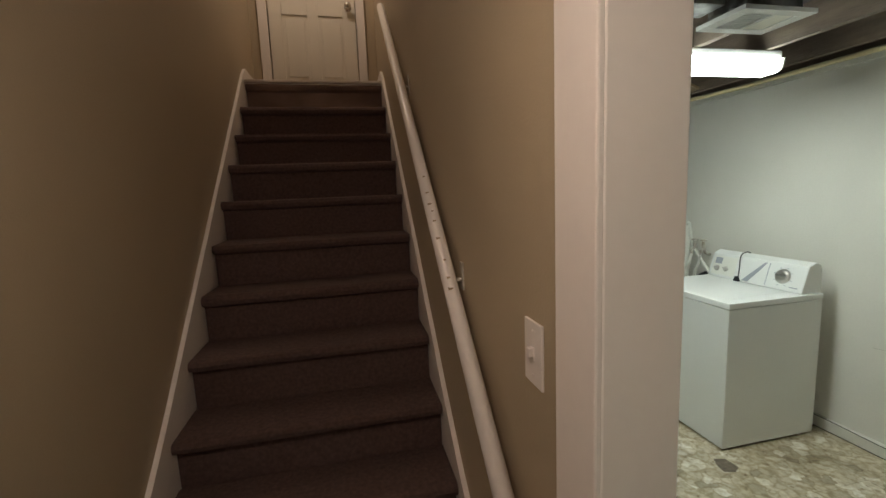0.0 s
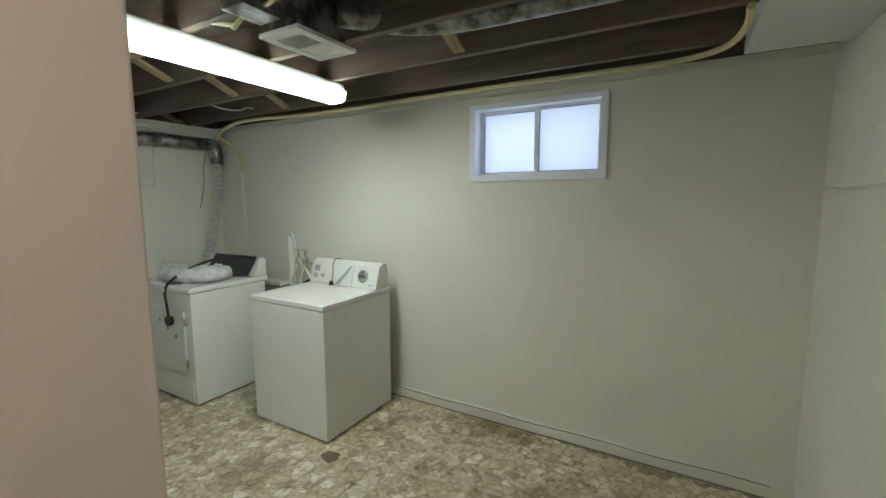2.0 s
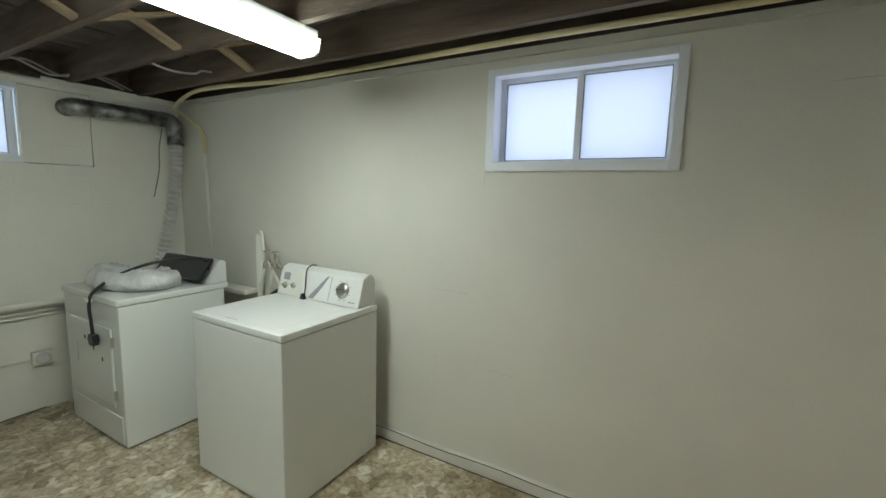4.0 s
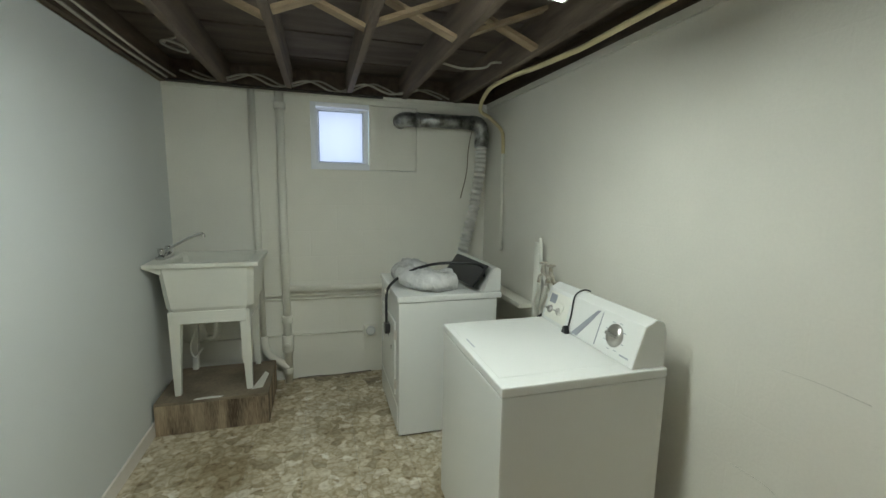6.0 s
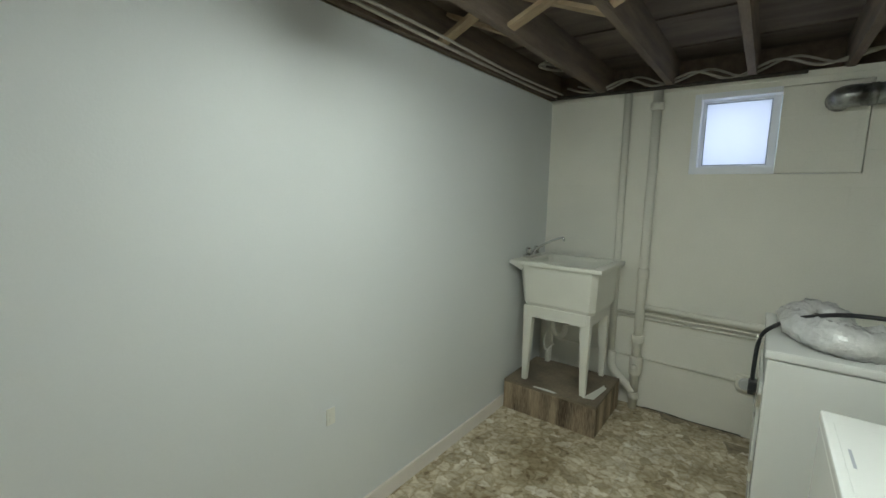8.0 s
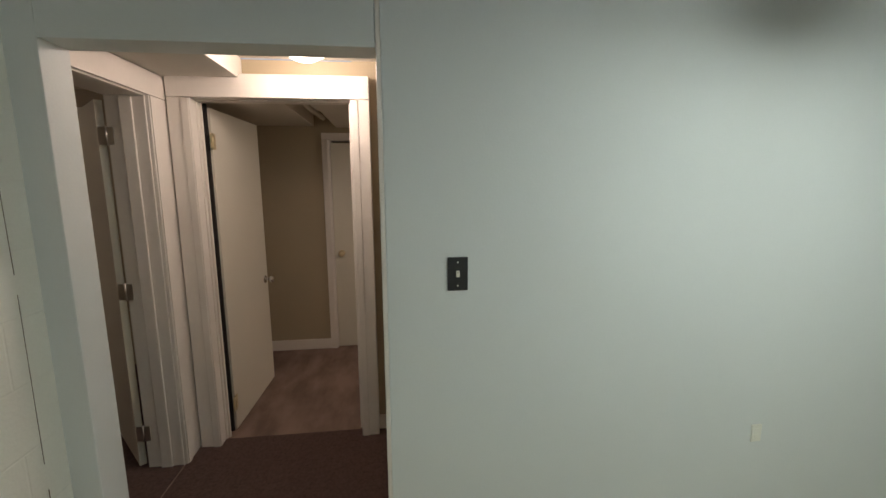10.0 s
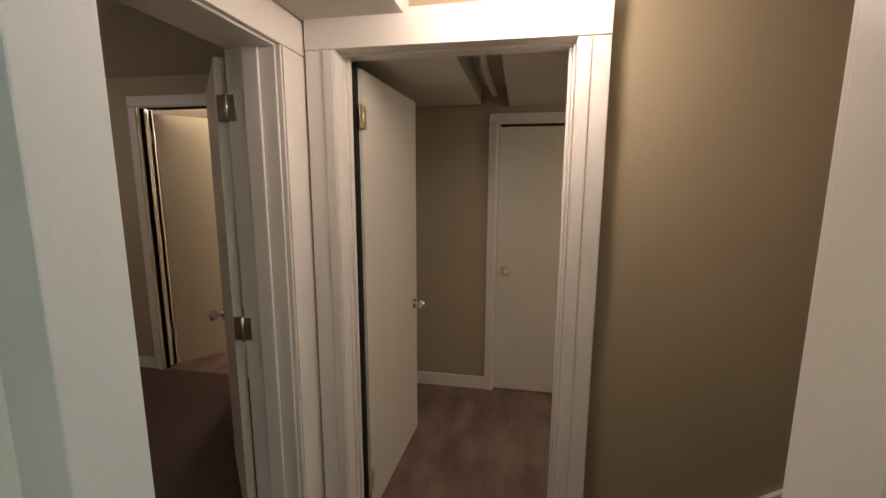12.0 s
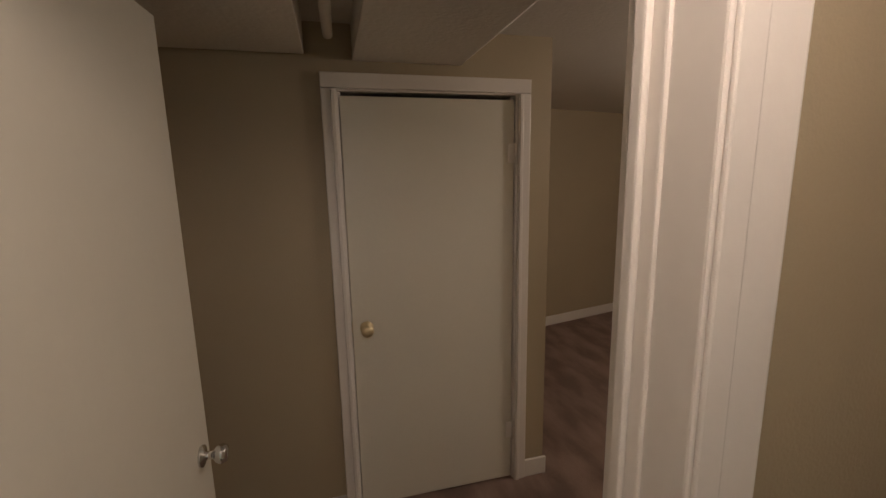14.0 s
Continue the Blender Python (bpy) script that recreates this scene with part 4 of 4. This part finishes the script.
# ---- washer ----
def washer():
    ob = empty("washing_machine", "white top-loading washing machine with slanted console", "washer")
    x0, x1, y0, y1 = 1.885, 2.575, 2.425, 3.135
    part("cabinet", boxes((x0, x1, y0, y1, 0.012, 0.878), bevel=0.006), M_ENAMEL, ob)
    # dark block painting the shade under the cabinet
    part("base_shade", boxes((x0 + 0.02, x1 - 0.02, y0 + 0.02, y1 - 0.02, 0, 0.0118)), M_GAPSHADE, ob)
    part("top_panel", boxes((x0 - 0.002, x1 + 0.002, y0 - 0.002, y1 + 0.002, 0.881, 0.917), bevel=0.007), M_ENAMEL, ob)
    part("lid", boxes((x0 + 0.022, x1 - 0.165, y0 + 0.075, y1 - 0.075, 0.9155, 0.9182), bevel=0.0012), M_ENAMEL, ob)
    part("lid_mark", boxes((x0 + 0.035, x0 + 0.042, 2.80, 2.90, 0.9184, 0.9188)), M_SILVERPRINT, ob)
    xa, xb = x1 - 0.155, x1 - 0.005
    prof = [(xa, 0.919), (xb, 0.919), (xb, 1.055), (xb - 0.015, 1.095), (xb - 0.05, 1.108), (xa + 0.05, 1.084)]
    con = part("console", prism(prof, "y", y0 + 0.012, y1 - 0.012, 0.006), M_ENAMEL, ob)
    # a frame on the slanted console face
    sl = Vector((0.05, 0, 0.165))
    u = sl.normalized()
    nrm = Vector((-u.z, 0, u.x))

    def face(a, b, h):
        """A point on the console: a along it, b up its slope, h proud of it."""
        return Vector((xa, 0, 0.919)) + u * b * 1.15 + nrm * h + Vector((0, a, 0))

    def slab(name, quad, h, m, par, t=0.0015):
        bm = bmesh.new()
        lo = [bm.verts.new(face(a, b, h)) for a, b in quad]
        hi = [bm.verts.new(face(a, b, h + t)) for a, b in quad]
        bm.faces.new(lo[::-1])
        bm.faces.new(hi)
        for k in range(len(quad)):
            j = (k + 1) % len(quad)
            bm.faces.new((lo[k], lo[j], hi[j], hi[k]))
        return part(name, bm, m, par)
    slab("panel_left", [(2.91, 0.015), (3.10, 0.015), (3.10, 0.135), (2.91, 0.135)], 0.0003, M_PLASTIC, con)
    slab("display", [(3.03, 0.085), (3.085, 0.085), (3.085, 0.125), (3.03, 0.125)], 0.002, M_SILVERPRINT, con)
    slab("swoosh", [(2.80, 0.008), (2.845, 0.008), (2.715, 0.135), (2.695, 0.14), (2.735, 0.085)], 0.0003, M_SILVERPRINT, con)
    slab("groove", [(2.674, 0.012), (2.678, 0.012), (2.678, 0.138), (2.674, 0.138)], 0.0003, M_SILVERPRINT, con)
    rot = Matrix(((u.x, 0, nrm.x), (0, 1, 0), (u.z, 0, nrm.z))).to_4x4()
    for a, b, r, nm in ((2.575, 0.078, 0.040, "timer_knob"), (3.06, 0.055, 0.017, "small_knob"), (2.985, 0.06, 0.017, "small_knob")):
        m = Matrix.Translation(face(a, b, 0.001)) @ rot
        k = part(nm, lathe([(r * 1.2, 0), (r * 1.2, 0.003), (r, 0.005), (r * 0.95, 0.011), (r * 0.6, 0.012)], m, 24), M_NICKEL, con, "brushed silver dial")
        part("grip", boxes((-r * 0.15, r * 0.15, -r * 0.85, r * 0.85, 0.0115, 0.024), bevel=0.002), M_CHROME, k).matrix_basis = m
    for k in range(8):
        ang = k * math.pi / 4 + 0.3
        a, b = 2.575 + 0.056 * math.cos(ang), 0.075 + 0.052 * math.sin(ang)
        slab("dial_mark", [(a - 0.008, b - 0.0012), (a + 0.008, b - 0.0012), (a + 0.008, b + 0.0012), (a - 0.008, b + 0.0012)], 0.0003, M_SILVERPRINT, con, 0.0004)
    slab("small_print", [(2.47, 0.022), (2.52, 0.022), (2.52, 0.027), (2.47, 0.027)], 0.0003, M_SILVERPRINT, con, 0.0004)
    slab("tag", [(2.955, 0.06), (3.03, 0.065), (3.025, 0.10), (2.95, 0.095)], 0.004, M_PLASTIC, con, 0.002)
    return ob


washer()
cd = empty("power_cable", "black power cord draped over the washer console", "cable")
part("cable", tubes((((2.555, 2.90, 1.104), (2.515, 2.898, 1.113), (2.465, 2.893, 1.088), (2.441, 2.88, 1.00), (2.417, 2.865, 0.945)), 0.0035)), M_BLACK, cd)
part("plug", prism([(2.845, 0.920), (2.883, 0.920), (2.870, 0.955), (2.858, 0.955)], "x", 2.392, 2.416, 0.003), M_BLACK, cd, "black moulded plug")


# ---- dryer ----
def dryer():
    ob = empty("tumble_dryer", "white scuffed front-loading dryer with rear console", "dryer")
    x0, x1, y0, y1 = 1.75, 2.40, 3.655, 4.40
    part("cabinet", boxes((x0 + 0.004, x1, y0, y1, 0.012, 0.882), bevel=0.008), M_ENAMEL, ob)
    # shade below the dryer put in as a near-black block
    part("base_shade", boxes((x0 + 0.03, x1 - 0.02, y0 + 0.02, y1 - 0.02, 0, 0.0118)), M_GAPSHADE, ob)
    part("top_panel", boxes((x0 - 0.006, x1 + 0.03, y0 - 0.006, y1 + 0.006, 0.886, 0.925), bevel=0.009), M_ENAMEL, ob)
    dr = part("door", boxes((x0 - 0.010, x0 + 0.003, y0 + 0.09, y1 - 0.12, 0.25, 0.74), bevel=0.006), M_ENAMEL, ob)
    for z in (0.33, 0.66):
        part("hinge", boxes((x0 - 0.013, x0 + 0.003, y0 + 0.072, y0 + 0.088, z - 0.03, z + 0.03), bevel=0.002), M_NICKEL, dr)
    part("handle", boxes((x0 - 0.016, x0 - 0.0105, y1 - 0.20, y1 - 0.17, 0.45, 0.58), bevel=0.003), M_ENAMELGREY, dr)
    part("toe_panel", boxes((x0 - 0.002, x0 + 0.003, y0 + 0.03, y1 - 0.03, 0.03, 0.20), bevel=0.001), M_ENAMEL, ob)
    for k in range(3):
        part("scuff", boxes((x0 - 0.0118, x0 - 0.0102, y0 + 0.2 + 0.11 * k, y0 + 0.215 + 0.11 * k, 0.52 + 0.05 * k, 0.545 + 0.05 * k)), M_DUST, ob)
    prof = [(x1 - 0.10, 0.926), (x1 + 0.025, 0.926), (x1 + 0.025, 1.07), (x1 + 0.0, 1.085), (x1 - 0.03, 1.08)]
    c = part("console", prism(prof, "y", y0 + 0.004, y1 - 0.004, 0.006), M_ENAMEL, ob)
    return ob


dryer()
pn = empty("loose_control_panel", "loose black dryer control panel with dials", "panel", pose(2.265, 3.90, 1.03, 0, -52, 4))
part("plate", boxes((-0.085, 0.085, -0.24, 0.27, -0.008, 0.008), bevel=0.003), M_BLACK, pn)
for y in (-0.15, 0.0):
    part("dial", lathe([(0.03, 0), (0.028, 0.014), (0.01, 0.016)], pose(0.0, y, -0.006, 180, 0, 0)), M_BLACK, pn)
hose = empty("foil_hose", "crumpled silver foil hose in plastic wrap", "hose")
part("hose", tubes((((2.12, 3.80, 0.98), (2.03, 3.74, 0.985), (1.93, 3.80, 0.99), (1.85, 3.96, 0.99), (1.86, 4.15, 0.985), (1.95, 4.27, 0.985), (2.06, 4.20, 0.985)), 0.064), sides=16, steps=9, ripple=0.04, flat=0.95, lumps=0.4), M_WRAP, hose)
part("inner_fold", tubes((((2.15, 3.92, 0.975), (2.04, 3.88, 0.985), (1.97, 4.0, 0.99), (2.05, 4.1, 0.98)), 0.055), sides=14, steps=8, ripple=0.05, flat=0.95, lumps=0.4), M_WRAP, hose)
part("tie", tubes((((1.93, 3.98, 1.03), (1.93, 4.03, 1.032), (1.90, 4.06, 1.02)), 0.006)), M_BLACK, hose)
dc = empty("dryer_cable", "thick black dryer cord hanging over the edge", "cable")
part("cable", tubes((((2.33, 3.72, 1.02), (2.30, 3.69, 1.09), (2.20, 3.70, 1.115), (2.0, 3.77, 1.10), (1.85, 3.86, 1.035), (1.75, 3.93, 0.945), (1.722, 3.94, 0.87), (1.715, 3.91, 0.76), (1.715, 3.90, 0.68)), 0.0095)), M_BLACK, dc)
part("plug", prism([(3.87, 0.69), (3.93, 0.69), (3.945, 0.655), (3.925, 0.62), (3.88, 0.62), (3.86, 0.65)], "x", 1.70, 1.735, 0.006), M_BLACK, dc, "black three-prong plug")
part("cord_label", boxes((1.712, 1.742, 3.935, 3.98, 0.88, 0.9), bevel=0.002), M_PLASTIC, dc)

# plumbing for the washer
sp = empty("standpipe", "white plastic washer standpipe", "pipe")
part("pipe", tubes((((2.655, 3.60, 0.02), (2.655, 3.60, 1.25)), 0.026), sides=14), M_PLASTIC, sp)
vl = empty("washer_valves", "corroded hose valves on the block wall", "valve")
for y in (3.38, 3.47):
    v = part("body", tubes((((2.69, y, 1.02), (2.65, y, 1.03), (2.62, y, 1.08), (2.62, y, 1.13)), 0.012)), M_RUST, vl)
    part("spout", tubes((((2.64, y, 1.07), (2.60, y, 1.06), (2.59, y, 1.02)), 0.010)), M_RUST, v)
    part("handle", lathe([(0.012, 0), (0.026, 0.003), (0.028, 0.009), (0.012, 0.014)], pose(2.62, y, 1.133), 8), M_RUST, v, "worn round tap handle")
    part("hose", tubes((((2.59, y, 1.02), (2.585, y + 0.02, 0.93), (2.60, y + 0.06, 0.85), (2.62, y + 0.03, 0.7)), 0.011)), M_PLASTIC, v)
solid("drain_hose", tubes((((2.655, 3.60, 1.18), (2.65, 3.585, 1.262), (2.635, 3.545, 1.255), (2.625, 3.50, 1.1), (2.61, 3.36, 0.95), (2.60, 3.2, 0.8)), 0.012), sides=10), M_PLASTIC, "white washer drain hose hooked into the standpipe", "hose")
solid("wall_ledge", boxes((2.56, 2.668, 3.66, 4.45, 0.80, 0.835), bevel=0.006), M_PVC, "painted pipe ledge behind the dryer", "ledge")
solid("black_hose", tubes((((2.62, 3.15, 0.84), (2.62, 3.24, 0.90), (2.61, 3.34, 0.875), (2.60, 3.46, 0.80)), 0.014)), M_BLACK, "black hose behind the washer", "hose")


# ---- switches and outlets ----
def wall_plate(name, label, m, plate_mat, toggle_mat, kind):
    ob = empty(name, label, kind, m)
    part("plate", boxes((0, 0.006, -0.036, 0.036, -0.06, 0.06), bevel=0.002), plate_mat, ob)
    if kind == "switch":
        t = part("toggle", boxes((0.006, 0.018, -0.005, 0.005, -0.006, 0.012), bevel=0.002), toggle_mat, ob, "pale toggle")
        part("toggle_slot", boxes((0.006, 0.0075, -0.006, 0.006, -0.012, 0.012)), toggle_mat, ob)
    else:
        for z in (-0.022, 0.022):
            part("socket", boxes((0.006, 0.008, -0.016, 0.016, z - 0.014, z + 0.014), bevel=0.0008), toggle_mat, ob)
    for z in (-0.042, 0.042):
        part("screw", lathe([(0.003, 0), (0.003, 0.001)], pose(0.006, 0, z, 0, 90, 0), 8), toggle_mat, ob)
    return ob


wall_plate("black_switch", "black wall switch plate with a white toggle", pose(P, 1.257, 1.303), M_BLACK, M_PLASTIC, "switch")
wall_plate("white_outlet", "small white outlet low on the pale wall", pose(P, 2.505, 0.59), M_PLASTIC, M_PLASTIC, "outlet").scale = (1, 0.62, 0.62)
wall_plate("stair_switch", "ivory wall switch plate beside the stairs", pose(PW, 1.225, 1.30, 0, 0, 180), M_TRIM, M_TRIM, "switch").scale = (1, 1.1, 1.1)
wall_plate("room_outlet", "ivory outlet on the taupe wall", pose(FX, -3.25, 0.33), M_TRIM, M_TRIM, "outlet")

# hall ceiling lamp
hl = empty("hall_ceiling_lamp", "round glass ceiling lamp glowing warm", "ceiling light", pose(-0.53, 0.63, 2.324))
part("base", lathe([(0.15, -0.022), (0.15, 0.0)], None, 28), M_TRIM, hl)
part("shade", lathe([(0.02, -0.115), (0.05, -0.108), (0.10, -0.08), (0.135, -0.045), (0.14, -0.023)], None, 28), M_GLOBE, hl, "frosted glass bowl").visible_shadow = False

# small wear
kerb = [(E - 0.031, S + 0.1 + 0.2 * k, 0.071 + 0.005 * math.sin(k * 1.7)) for k in range(23)]
solid("kerb_seam", tubes((kerb, 0.002), sides=6, steps=3), M_DUST, "dark broken seam along the wall kerb", "crack", "structure")
kerb = [(1.1 + 0.15 * k, N - 0.004, 0.004 + 0.004 * math.sin(k * 2.1)) for k in range(5)]
solid("floor_dirt_line", tubes((kerb, 0.0035), sides=6, steps=3), M_DUST, "dark dirt along the wall foot", "stain", "structure")
base = [(E - 0.031, S + 0.1 + 0.2 * k, 0.001) for k in range(23)]
solid("kerb_dirt_line", tubes((base, 0.003), sides=6, steps=1), M_DUST, "dark dirt along the kerb foot", "stain", "structure")
solid("floor_stain", prism([(1.74, 2.27), (1.80, 2.25), (1.85, 2.28), (1.84, 2.36), (1.78, 2.38), (1.75, 2.33)], "z", 0.0010, 0.0016), M_WORN, "dark worn spot in the vinyl", "stain", "structure")


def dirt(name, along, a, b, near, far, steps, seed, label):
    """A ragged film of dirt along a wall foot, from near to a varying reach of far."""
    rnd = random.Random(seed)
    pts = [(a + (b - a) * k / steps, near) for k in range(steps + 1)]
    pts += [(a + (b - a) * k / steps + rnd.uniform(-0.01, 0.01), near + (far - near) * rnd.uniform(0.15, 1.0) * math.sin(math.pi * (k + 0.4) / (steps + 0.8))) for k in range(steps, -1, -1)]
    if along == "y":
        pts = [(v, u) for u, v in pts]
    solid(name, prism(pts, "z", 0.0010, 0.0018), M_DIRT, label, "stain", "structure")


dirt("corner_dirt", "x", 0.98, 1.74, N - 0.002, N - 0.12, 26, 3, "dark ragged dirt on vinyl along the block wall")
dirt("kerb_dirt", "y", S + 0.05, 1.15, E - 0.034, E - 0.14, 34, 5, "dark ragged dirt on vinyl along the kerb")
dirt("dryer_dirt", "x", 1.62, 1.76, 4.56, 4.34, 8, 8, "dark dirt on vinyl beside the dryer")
for pts in (((2.709, 1.812, 1.70), (2.709, 1.815, 1.67), (2.709, 1.813, 1.62)), ((2.709, 2.11, 1.03), (2.709, 2.0, 1.035), (2.709, 1.88, 1.03)),
            ((2.709, 2.24, 0.62), (2.709, 2.13, 0.625), (2.709, 2.08, 0.615)), ((2.709, 1.75, 0.62), (2.709, 1.66, 0.617), (2.709, 1.6, 0.61)),
            ((2.709, 0.45, 2.02), (2.709, 0.35, 2.025), (2.709, 0.28, 2.02))):
    solid("paint_crack", tubes((pts, 0.0008), sides=6), M_CRACK, "fine crack in the block wall paint", "crack", "structure", "paint cracks")
solid("wall_crack", tubes((((0.345, S + 0.001, 2.2), (0.349, S + 0.001, 1.75)), 0.0014), (((0.349, S + 0.001, 1.70), (0.346, S + 0.001, 1.36)), 0.0010), (((0.346, S + 0.001, 1.30), (0.35, S + 0.001, 0.75)), 0.0009), (((0.35, S + 0.001, 0.66), (0.347, S + 0.001, 0.3)), 0.0013)), M_WORN, "hairline vertical cracks in the paint", "crack", "structure")
solid("door_header_pipe", tubes((((-2.3, 0.44, 2.20), (-1.6, 0.43, 2.19), (-1.15, 0.46, 2.22)), 0.02)), M_CEIL, "painted pipe between boxed ducts", "pipe")

# ---- vinyl tiles ----
fl_tiles = empty("floor_tiles", "cream and brown pebble-print vinyl tiles, dirty", "floor", kind="structure")
T = 0.305
me = mesh_of("tile", boxes((0.0008, T - 0.0008, 0.0008, T - 0.0008, -0.004, 0.0)), M_VINYL)
for i in range(8):
    for j in range(16):
        o = new("tile", me)
        o.parent = fl_tiles
        o.location = (P + 0.002 + i * T, S + 0.002 + j * T * 0.98, 0.0004 * ((i * 7 + j * 3) % 3))
        o.scale = (1.0, 0.98, 1)
